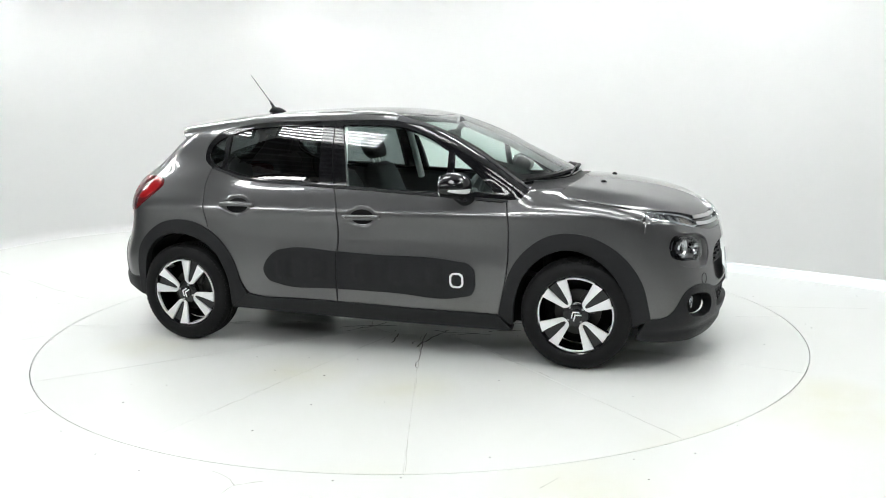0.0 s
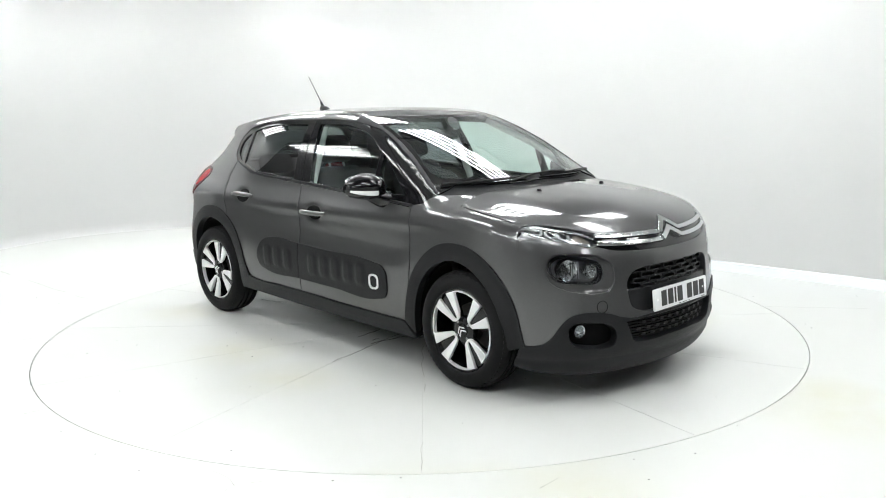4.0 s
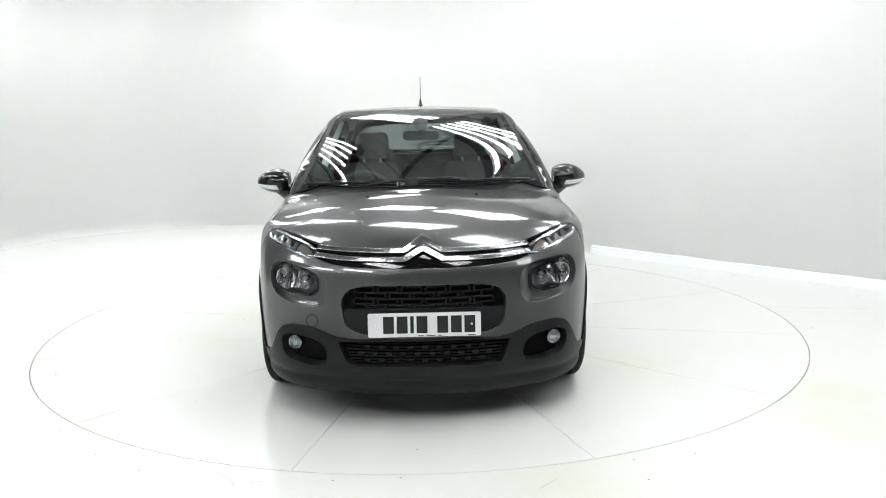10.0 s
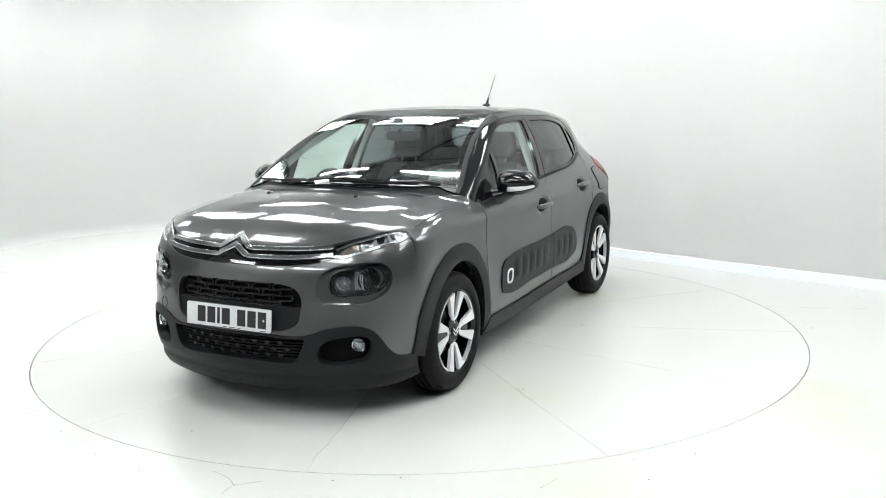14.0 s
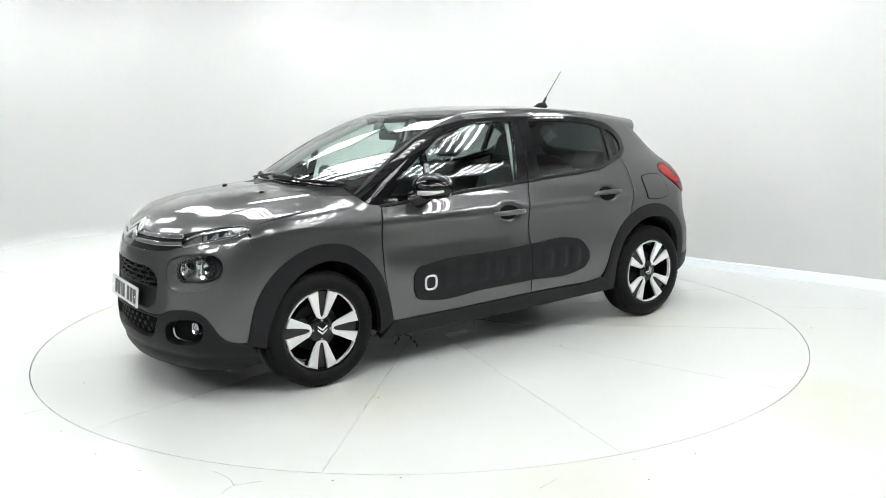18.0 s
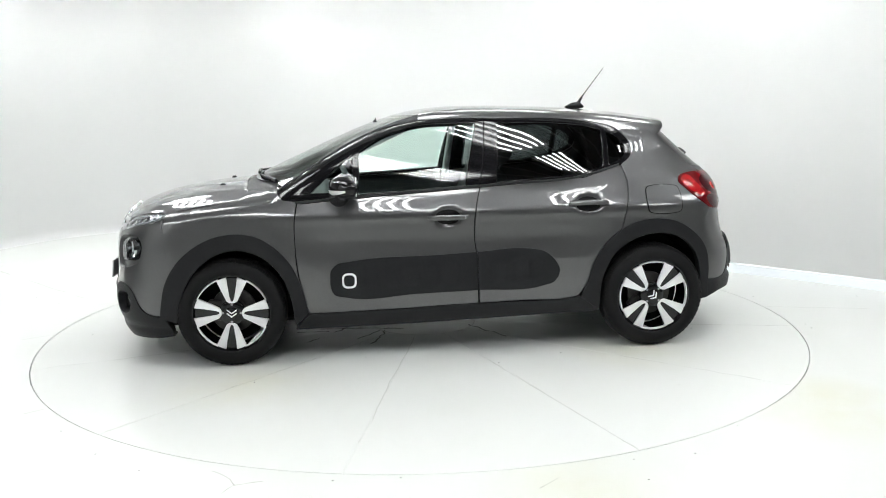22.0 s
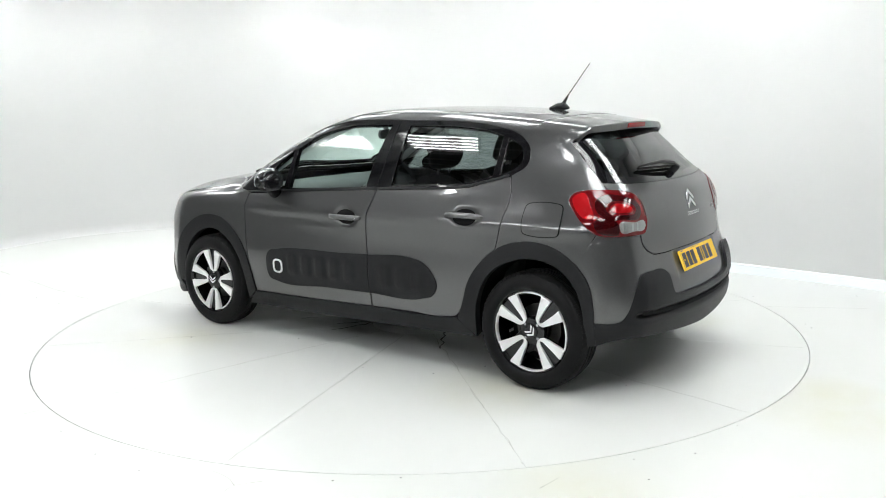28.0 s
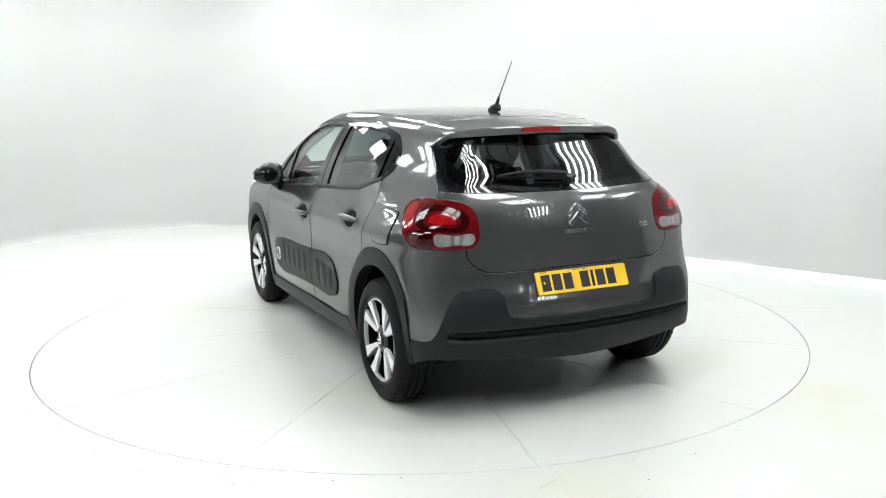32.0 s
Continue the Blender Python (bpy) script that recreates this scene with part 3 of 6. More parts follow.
def crack(bm, a, b, width, rough=0.012, keep=1.0):
    """A broken, wandering hairline from a to b."""
    a, b = Vector((*a, 0)), Vector((*b, 0))
    d = b - a
    n = max(2, int(d.length / 0.03))
    side = Vector((-d.y, d.x, 0)).normalized()
    off = 0.0
    prev = None
    on = True
    for k in range(n + 1):
        off = 0.75 * off + rng.uniform(-rough, rough)
        if rng.random() < 0.22:
            on = rng.random() < keep
        w = width * rng.uniform(0.35, 1.0) / 2
        p = a + d * k / n + side * off
        row = (bm.verts.new(p + side * w + Vector((0, 0, 0.0012))), bm.verts.new(p - side * w + Vector((0, 0, 0.0012))))
        if prev and on:
            bm.faces.new((prev[0], prev[1], row[1], row[0]))
        prev = row
    bmesh.ops.delete(bm, geom=[v for v in bm.verts if not v.link_faces], context="VERTS")


# along the seams of the turntable, worst round its middle
for k in range(12):
    t = radians(17 + 30 * k)
    bm = bmesh.new()
    crack(bm, (0.36 * math.cos(t), 0.36 * math.sin(t)), (2.46 * math.cos(t), 2.46 * math.sin(t)), 0.0035, 0.006, 0.55)
    tagged(part("crack", bm, CRACK, turntable, "", smooth=False), "broken grey crack in the paint", kind="stuff")
for k in range(16):
    t = rng.uniform(0, 2 * math.pi)
    r = rng.uniform(0.2, 0.45)
    u = t + rng.uniform(-0.9, 0.9)
    bm = bmesh.new()
    crack(bm, (r * math.cos(t), r * math.sin(t)), ((r + rng.uniform(0.2, 0.55)) * math.cos(u), (r + rng.uniform(0.2, 0.5)) * math.sin(u)), 0.011, 0.014, 0.7)
    tagged(part("crack", bm, CRACK_DARK, turntable, "", smooth=False), "dark crack near the middle", kind="stuff")
for a, b in (((-1.45, -0.40), (-0.80, -0.22)), ((0.30, -1.02), (0.11, -0.30))):
    bm = bmesh.new()
    crack(bm, a, b, 0.007, 0.008, 0.8)
    tagged(part("crack", bm, CRACK_DARK, turntable, "", smooth=False), "dark crack", kind="stuff")
for a, b, w in (((-0.90, -2.405), (-0.81, -2.484), 0.004), ((-0.81, -2.484), (-0.78, -2.546), 0.006), ((-0.78, -2.546), (-0.668, -2.511), 0.007), ((-0.78, -2.546), (-0.815, -2.622), 0.005),
                ((-3.99, 2.22), (-2.75, 0.98), 0.006), ((-2.02, -1.66), (-1.94, -1.60), 0.005), ((-2.66, -0.25), (-2.53, -0.15), 0.005), ((2.5, 0.2), (3.2, 0.05), 0.005), ((0.45, -2.65), (0.60, -2.50), 0.005)):
    bm = bmesh.new()
    crack(bm, a, b, w, 0.006, 0.8)
    tagged(part("crack", bm, CRACK, floor, "", smooth=False), "hairline crack in the floor paint", kind="stuff")


def specks(parent, places, name):
    bm = bmesh.new()
    for x, y in places:
        r = rng.uniform(0.003, 0.007)
        n = 7
        c = bm.verts.new((x, y, 0.0025))
        ring = [bm.verts.new((x + r * rng.uniform(0.6, 1.2) * math.cos(2 * math.pi * k / n), y + r * rng.uniform(0.5, 1.0) * math.sin(2 * math.pi * k / n), 0.0006)) for k in range(n)]
        for k in range(n):
            bm.faces.new((c, ring[k], ring[(k + 1) % n]))
    tagged(part(name, bm, CRACK_DARK, parent, "small dark flecks of dirt", smooth=False), kind="stuff")


spots = [(-1.463, -2.192), (-1.73, -1.908), (-0.105, -2.52), (-0.383, -2.53), (1.455, -2.06), (1.161, -2.357), (0.884, -2.40), (0.893, -2.6)]
for k in range(30):
    t, r = rng.uniform(0, 2 * math.pi), rng.uniform(2.55, 3.4)
    if r * math.sin(t) < 1.2:
        spots.append((r * math.cos(t), r * math.sin(t)))
specks(floor, spots, "dirt_fleck")
spots = [(-0.149, -1.284), (-0.467, -1.271), (-0.01, -1.732), (0.822, -1.116)]
for k in range(26):
    t, r = rng.uniform(0, 2 * math.pi), rng.uniform(0.7, 2.4)
    spots.append((r * math.cos(t), r * math.sin(t)))
specks(turntable, spots, "dirt_fleck")
# ---------------------------------------------------------------- the car
car = tagged(new("car"), "dark grey metallic five-door hatchback with black plastic cladding", "car")


def corner(q):
    return (*q[:2], 1)


def chain(pts):
    """A stretch of outline with sharp ends."""
    return [corner(pts[0])] + list(pts[1:-1]) + [corner(pts[-1])]


def mirror(pts):
    return [(-a[0], *a[1:]) for a in pts]


def both(half):
    """A symmetric closed outline from its half with u >= 0, listed from the middle outwards and back to the middle."""
    return [corner(half[0]) if len(half[0]) > 2 else half[0]] + list(half[1:]) + [a for a in mirror(half)[::-1] if a[0] < -1e-6]


def flip_y(pts):
    return [(a[0], -a[1], *a[2:]) for a in pts]


def to_side(place, pts):
    """Points of the nose or tail told as (x, z) of the side view."""
    p = place(np.array([a[:2] for a in pts], float))
    return [(float(q[0]), float(q[2]), *a[2:]) for q, a in zip(p, pts)]


def seat_on(place, u, v, lift=0.0):
    """A frame on the skin: z outwards, x along u."""
    e = 2e-3
    q = np.array([[u, v], [u + e, v], [u, v + e]])
    p = [Vector(a) for a in place(q)]
    x = (p[1] - p[0]).normalized()
    y = (p[2] - p[0]).normalized()
    z = x.cross(y).normalized()
    if solid(np.array([p[0] + z * 0.02]))[0] < 0:
        z = -z
    y = z.cross(x)
    m = Matrix((x, y, z)).transposed().to_4x4()
    m.translation = p[0] + z * lift
    return m


def offset_path(path, half):
    pts = [np.array(a[:2], float) for a in path]
    left, right = [], []
    for i, p in enumerate(pts):
        a, b = pts[max(i - 1, 0)], pts[min(i + 1, len(pts) - 1)]
        d = (b - a) / (np.linalg.norm(b - a) + 1e-9)
        n = np.array([-d[1], d[0]])
        if 0 < i < len(pts) - 1:
            d1 = (p - a) / (np.linalg.norm(p - a) + 1e-9)
            n = n / max(0.5, float(np.dot(n, (-d1[1], d1[0]))))
        left.append(tuple(p + n * half))
        right.append(tuple(p - n * half))
    return left, right


def ribbon(name, path, width, place, mat, parent, label="", lift=0.004, rim=0.006, sharp=False, gap=0.02):
    """A narrow band of the skin along a path."""
    left, right = offset_path(path, width / 2)
    if sharp:
        outline = [corner(q) for q in left + right[::-1]]
    else:
        outline = chain(left) + chain(right[::-1])
    return panel(name, outline, place, mat, parent, label, gap=gap, rim=rim, lift=lift, edge_gap=min(gap, 0.012))


def prism(bm, pts, z0, z1, m=Matrix(), chamfer=0.0):
    """A plate of a flat outline, with a chamfered upper edge."""
    n = len(pts)
    cx, cy = sum(p[0] for p in pts) / n, sum(p[1] for p in pts) / n
    lo = [bm.verts.new(m @ Vector((p[0], p[1], z0))) for p in pts]
    rings = [lo]
    if chamfer:
        rings.append([bm.verts.new(m @ Vector((p[0], p[1], z1 - chamfer))) for p in pts])
        top = []
        for p in pts:
            d = math.hypot(p[0] - cx, p[1] - cy) + 1e-9
            k = max(0.0, 1 - chamfer / d)
            top.append(bm.verts.new(m @ Vector((cx + (p[0] - cx) * k, cy + (p[1] - cy) * k, z1))))
        rings.append(top)
    else:
        rings.append([bm.verts.new(m @ Vector((p[0], p[1], z1))) for p in pts])
    for a, b in zip(rings, rings[1:]):
        for k in range(n):
            bm.faces.new((a[k], a[(k + 1) % n], b[(k + 1) % n], b[k]))
    bm.faces.new(rings[-1])
    bm.faces.new(list(reversed(lo)))
    bmesh.ops.recalc_face_normals(bm, faces=bm.faces)


def round_rect(w, h, r, n=5):
    out = []
    for cx, cy, a0 in ((w / 2 - r, h / 2 - r, 0), (-w / 2 + r, h / 2 - r, 90), (-w / 2 + r, -h / 2 + r, 180), (w / 2 - r, -h / 2 + r, 270)):
        for k in range(n + 1):
            a = radians(a0 + 90 * k / n)
            out.append((cx + r * math.cos(a), cy + r * math.sin(a)))
    return out


def ring_plate(bm, outer, inner, z0, z1, m=Matrix()):
    """A flat ring between two outlines with as many points."""
    n = len(outer)
    def row(pts, z):
        return [bm.verts.new(m @ Vector((p[0], p[1], z))) for p in pts]
    a, b, c, d = row(outer, z0), row(outer, z1), row(inner, z1), row(inner, z0)
    for p, q in ((a, b), (b, c), (c, d)):
        for k in range(n):
            bm.faces.new((p[k], p[(k + 1) % n], q[(k + 1) % n], q[k]))
    bmesh.ops.recalc_face_normals(bm, faces=bm.faces)


# lines of the body, in metres: side (x, z), nose and tail (arc, z), top (x, y)
FW, RW = 1.191, -1.349
DLO = [(0.905, 1.012), (0.585, 1.216), (0.318, 1.348), (0.06, 1.403), (-0.22, 1.412), (-0.40, 1.408), (-0.75, 1.404), (-1.01, 1.374), (-1.165, 1.325), (-1.235, 1.25),
       (-1.238, 1.178), (-1.168, 1.118), (-0.92, 1.052), (-0.40, 1.018), (0.125, 0.987), (0.417, 0.969), (0.77, 0.945), (0.87, 0.965)]
FARCH_OUT = [(1.600, 0.305), (1.585, 0.384), (1.560, 0.490), (1.498, 0.605), (1.387, 0.708), (1.264, 0.766), (1.160, 0.781), (1.040, 0.763), (0.924, 0.691), (0.826, 0.567), (0.782, 0.444), (0.749, 0.299)]
FARCH_IN = [(1.508, 0.27), (1.487, 0.351), (1.452, 0.473), (1.376, 0.586), (1.268, 0.664), (1.146, 0.692), (1.009, 0.650), (0.896, 0.535), (0.843, 0.393), (0.825, 0.235)]
RARCH_OUT = [(-0.890, 0.325), (-0.928, 0.418), (-0.974, 0.556), (-1.075, 0.686), (-1.211, 0.771), (-1.363, 0.794), (-1.482, 0.773), (-1.586, 0.712), (-1.667, 0.617), (-1.696, 0.493), (-1.700, 0.40)]
RARCH_IN = [(-1.005, 0.24), (-1.022, 0.452), (-1.091, 0.591), (-1.228, 0.685), (-1.363, 0.710), (-1.500, 0.681), (-1.605, 0.584), (-1.644, 0.460), (-1.649, 0.28)]
DRL = [(0.527, 0.812), (0.545, 0.838), (0.600, 0.862), (0.680, 0.880), (0.790, 0.897), (0.872, 0.906), (0.910, 0.901), (0.905, 0.880), (0.871, 0.861), (0.781, 0.844), (0.682, 0.822), (0.610, 0.805), (0.555, 0.795)]
POCKET = [(0.453, 0.676), (0.467, 0.718), (0.519, 0.751), (0.614, 0.768), (0.702, 0.774), (0.765, 0.764), (0.796, 0.728), (0.797, 0.679), (0.775, 0.633), (0.708, 0.596), (0.621, 0.577), (0.529, 0.568), (0.480, 0.578), (0.456, 0.614)]
LAMP_LENS = [(0.508, 0.682), (0.522, 0.717), (0.569, 0.741), (0.674, 0.761), (0.746, 0.762), (0.781, 0.734), (0.787, 0.689), (0.766, 0.652), (0.709, 0.628), (0.622, 0.620), (0.539, 0.619), (0.513, 0.639)]
GRILLE = [(0, 0.682), (0.155, 0.681), (0.29, 0.674), (0.350, 0.655), (0.380, 0.61), (0.375, 0.55), (0.355, 0.485), (0.31, 0.460), (0.15, 0.457), (0, 0.457)]
INTAKE = [(0, 0.427), (0.20, 0.426), (0.395, 0.416, 1), (0.372, 0.355), (0.345, 0.308), (0.29, 0.298), (0.1, 0.303), (0, 0.303)]
BLACK_TOP = [(0, 0.434), (0.20, 0.433), (0.37, 0.429), (0.434, 0.443), (0.48, 0.461), (0.545, 0.473), (0.634, 0.476), (0.688, 0.458), (0.728, 0.418), (0.765, 0.360), (0.806, 0.322), (0.86, 0.308), (0.912, 0.305)]
FOG_POCKET = [(0.448, 0.345), (0.461, 0.388), (0.500, 0.415), (0.574, 0.430), (0.655, 0.432), (0.691, 0.408), (0.692, 0.360), (0.668, 0.316), (0.604, 0.298), (0.504, 0.290), (0.458, 0.306)]
TAIL_LAMP = [(0.870, 0.970), (0.877, 1.009), (0.851, 1.039), (0.800, 1.054), (0.683, 1.058), (0.605, 1.049), (0.554, 1.031), (0.520, 0.999), (0.505, 0.947), (0.507, 0.869), (0.523, 0.844), (0.578, 0.838), (0.682, 0.841), (0.760, 0.846), (0.794, 0.856), (0.831, 0.890), (0.858, 0.934)]
BUMP_TOP = [(0, 0.502), (0.2, 0.503), (0.345, 0.510), (0.376, 0.520), (0.395, 0.563), (0.408, 0.618), (0.438, 0.641), (0.526, 0.647), (0.59, 0.637), (0.618, 0.596), (0.645, 0.52), (0.669, 0.456), (0.695, 0.419), (0.74, 0.405), (0.765, 0.402)]
GATE_LOW = [(0, 0.728), (0.25, 0.727), (0.40, 0.725), (0.470, 0.731), (0.520, 0.760), (0.548, 0.80), (0.553, 0.834)]
WINDOW_SIDE = [(0.706, 1.095), (0.742, 1.175), (0.790, 1.27), (0.812, 1.31)]
LAMP_TOP = [(0.700, 1.060), (0.683, 1.061)]


def air_bumps(u, v):
    h = 0 * u
    for c in (0.375, 0.255, 0.135, 0.015, -0.105, -0.385, -0.505, -0.62):
        a = np.clip(np.abs(u - c) - 0.012, 0, 1) / 0.030
        b = np.clip(np.abs(v - 0.516) - 0.035, 0, 1) / 0.030
        h = h + 0.006 * np.exp(-(a * a + b * b) ** 1.4)
    return h


def handle_cup(u, v):
    h = 0 * u
    for cx, cz in ((-0.085, 0.845), (-0.935, 0.897)):
        q = ((u - cx) / 0.072) ** 2 + ((v - cz) / 0.044) ** 2
        h = h - 0.030 * np.exp(-q ** 2.0)
    return h


def arch_roll(line, inner):
    def f(u, v):
        return 0.005 * np.exp(-((np.hypot(u - inner[0], v - 0.313) - 0.41) / 0.05) ** 2)
    return f


def body_side(s):
    place = on_side(s)
    drl_tip = to_side(on_nose, [(0.912, 0.897)])[0]
    # wing
    wing = chain([(1.535, 0.545)] + FARCH_OUT[3:-1] + [(0.768, 0.395)]) + chain([(0.800, 0.53), (0.811, 0.62), (0.813, 0.70), (0.812, 0.843), (0.795, 0.952)]) + chain([(0.875, 0.966), (0.915, 1.008)]) + chain([(0.99, 1.006), (1.085, 1.003), (1.125, 0.968)]) + chain([(1.125, 0.967), (1.275, 0.945), (1.45, 0.916), (drl_tip[0] + 0.03, drl_tip[1] + 0.008)]) + chain([drl_tip, (1.555, 0.80), (1.56, 0.68), (1.535, 0.545)])
    panel("front_wing", wing, place, PAINT, car, gap=0.03)
    # doors below the glass
    fdoor = chain([(0.785, 0.948), (0.803, 0.843), (0.804, 0.68), (0.797, 0.56), (0.770, 0.42), (0.742, 0.297)]) + chain([(0.3, 0.304), (-0.260, 0.320)]) + chain([(-0.252, 0.60), (-0.240, 0.673), (-0.249, 0.897), (-0.279, 1.006)]) + chain([(0.125, 0.983), (0.417, 0.965), (0.770, 0.941)])
    door1 = panel("front_door", fdoor, place, PAINT, car, gap=0.02, relief=handle_cup)
    rdoor = chain([(-0.289, 1.006), (-0.259, 0.897), (-0.250, 0.673), (-0.262, 0.60), (-0.270, 0.320)]) + chain([(-0.55, 0.326), (-0.80, 0.328), (-0.875, 0.345), (-0.915, 0.40), (-0.965, 0.545), (-1.07, 0.690), (-1.138, 0.742)]) + chain([(-1.150, 0.80), (-1.175, 0.915), (-1.186, 1.018), (-1.160, 1.112)]) + chain([(-0.92, 1.046), (-0.40, 1.012)])
    door2 = panel("rear_door", rdoor, place, PAINT, car, gap=0.02, relief=handle_cup)
    for door, cx, cz, front in ((door1, -0.085, 0.846, True), (door2, -0.933, 0.896, False)):
        m = seat_on(place, cx, cz, 0.0)
        bm = bmesh.new()
        fx = 1 if m.to_3x3().col[0].x > 0 else -1
        pts = [(-0.122, -0.001, 0.010), (-0.11, -0.001, 0.026), (-0.06, 0, 0.034), (0, 0, 0.036), (0.06, 0, 0.034), (0.11, 0.001, 0.026), (0.122, 0.001, 0.010)]
        rings = []
        for k, (px, py, pz) in enumerate(pts):
            hw = (0.010, 0.014, 0.016, 0.016, 0.016, 0.014, 0.010)[k]
            rings.append([bm.verts.new(m @ Vector((px, py + hw * math.cos(a), pz - 0.008 + 0.010 * math.sin(a)))) for a in [2 * math.pi * j / 12 for j in range(12)]])
        for a, b in zip(rings, rings[1:]):
            for k in range(12):
                bm.faces.new((a[k], a[(k + 1) % 12], b[(k + 1) % 12], b[k]))
        bm.faces.new(rings[0])
        bm.faces.new(rings[-1])
        bmesh.ops.recalc_face_normals(bm, faces=bm.faces)
        part("door_handle", bm, PAINT, door, "body-coloured grab handle", angle=50)
        # body-coloured hollow; its shade is put in as a black sheet
        panel("handle_cup", [(cx + 0.074 * math.cos(a), cz + 0.045 * math.sin(a)) for a in [2 * math.pi * k / 16 for k in range(16)]], place, DARK, door, "hollow behind the handle, blackened for its shade", gap=0.02, rim=0.004, lift=-0.007)
        if front:
            bm = bmesh.new()
            lathe(bm, [(0.0, 0.0295), (0.006, 0.0295), (0.007, 0.025)], m @ pose(-0.095 * fx, 0, 0), 14)
            part("key_lock", bm, CHROME, door, "small chrome lock")
    # quarter panel and C pillar
    back = to_side(on_tail, LAMP_TOP[:1] + WINDOW_SIDE)
    lamp = to_side(on_tail, [(0.683, 1.061), (0.800, 1.058), (0.855, 1.042), (0.881, 1.009), (0.874, 0.970), (0.862, 0.932), (0.834, 0.886), (0.797, 0.852)])
    quarter = chain([(-1.145, 0.752), (-1.158, 0.80), (-1.183, 0.915), (-1.194, 1.018), (-1.169, 1.114)]) + [corner((-1.168, 1.118)), (-1.241, 1.176), (-1.239, 1.252), (-1.167, 1.329), (-1.01, 1.378), corner((-0.75, 1.408))] + chain([(-0.75, 1.438), (-1.0, 1.424), (-1.21, 1.400), (-1.30, 1.383)]) + chain([(-1.40, 1.352), back[-1]]) + chain(back[::-1]) + chain(lamp) + chain([lamp[-1], (-1.665, 0.79), (-1.615, 0.695)]) + chain([(-1.586, 0.716), (-1.482, 0.776), (-1.363, 0.797), (-1.211, 0.774), (-1.143, 0.738)])
    panel("rear_quarter", quarter, place, PAINT, car, gap=0.025)
    rail_rear = chain([(-0.75, 1.408), (-0.40, 1.412), (-0.22, 1.416), (0.06, 1.407)]) + chain([(0.06, 1.430), (-0.22, 1.442), (-0.75, 1.438)])
    panel("roof_side", rail_rear, place, PAINT, car, gap=0.02)
    pillar = chain([(0.063, 1.406), (0.318, 1.352), (0.585, 1.220), (0.905, 1.016)]) + chain(to_side(on_top, [(0.90, 0.708), (0.72, 0.660), (0.569, 0.622), (0.323, 0.579), (0.063, 0.552)]))
    panel("front_pillar", pillar, place, SATIN, car, "satin charcoal windscreen pillar", gap=0.02)
    # glass of the side
    fq = [(0.715, 1.000, 1), (0.60, 1.110), (0.455, 1.222, 1), (0.462, 1.10), (0.485, 1.000, 1)]
    fg = [(0.425, 1.232, 1), (0.30, 1.310), (0.06, 1.377), (-0.12, 1.386), (-0.285, 1.386, 1), (-0.225, 1.15), (-0.20, 1.022, 1), (0.125, 1.003), (0.445, 0.988, 1), (0.428, 1.10)]
    rg = [(-0.415, 1.382, 1), (-0.75, 1.378), (-1.0, 1.347), (-1.065, 1.328, 1), (-1.062, 1.21), (-1.055, 1.112, 1), (-0.92, 1.077), (-0.65, 1.052), (-0.385, 1.036, 1), (-0.40, 1.2)]
    rq = [(-1.095, 1.318, 1), (-1.165, 1.285), (-1.205, 1.235), (-1.205, 1.188), (-1.150, 1.140), (-1.088, 1.120, 1), (-1.093, 1.21)]
    surround = panel("window_surround", DLO, place, SURROUND, car, "gloss black window frame", holes=[fq, fg, rg, rq], gap=0.03, lift=-0.004, rim=0.03)
    for shape, mat, label in ((fq, GLASS_CLEAR, "clear fixed quarter light"), (fg, GLASS_CLEAR, "clear side window"), (rg, GLASS_DARK, "dark privacy glass"), (rq, GLASS_DARK, "dark privacy glass")):
        panel("window_pane", shape, place, mat, surround, label, gap=0.05, lift=-0.012, rim=0)
    ribbon("waist_seal", [(0.80, 0.951), (0.417, 0.976), (0.125, 0.994), (-0.281, 1.018)], 0.010, place, CLAD, surround, "black rubber waist seal", lift=0.003)
    ribbon("waist_seal", [(-0.289, 1.018), (-0.40, 1.025), (-0.92, 1.060), (-1.15, 1.118)], 0.010, place, CLAD, surround, "black rubber waist seal", lift=0.003)
    ribbon("pillar_seam", [(-0.338, 1.405), (-0.316, 1.2), (-0.285, 1.02)], 0.005, place, DARK, surround, "", lift=-0.003, rim=0.002)
    # cladding
    panel("front_arch_cladding", chain(FARCH_OUT) + chain(FARCH_IN[::-1]), place, CLAD, car, "matt black plastic arch trim", gap=0.02, lift=0.005, rim=0.05, relief=arch_roll(0, (FW, 0)))
    panel("rear_arch_cladding", chain(RARCH_OUT + [(-1.703, 0.29)]) + chain(RARCH_IN[::-1]), place, CLAD, car, "matt black plastic arch trim", gap=0.02, lift=0.005, rim=0.05, relief=arch_roll(0, (RW, 0)))
    panel("sill_cladding", chain([(0.745, 0.292), (0.3, 0.299), (-0.262, 0.315), (-0.80, 0.323), (-0.885, 0.333)]) + chain([(-1.0, 0.245), (0.135, 0.215), (0.822, 0.205)]), place, CLAD, car, "matt black plastic sill trim", gap=0.03, lift=0.012, rim=0.06)
    f_bump = [(0.612, 0.50), (0.604, 0.555), (0.574, 0.585), (0.497, 0.599), (-0.05, 0.621), (-0.251, 0.630, 1), (-0.257, 0.403, 1), (0.1, 0.396), (0.522, 0.390), (0.591, 0.410), (0.61, 0.45)]
    r_bump = [(-0.260, 0.630, 1), (-0.578, 0.638), (-0.664, 0.617), (-0.733, 0.554), (-0.754, 0.501), (-0.724, 0.440), (-0.648, 0.414), (-0.266, 0.403, 1)]
    strip1 = panel("bump_strip", f_bump, place, CLAD, door1, "matt black plastic bump strip with raised pads", gap=0.012, lift=0.008, rim=0.012, relief=air_bumps)
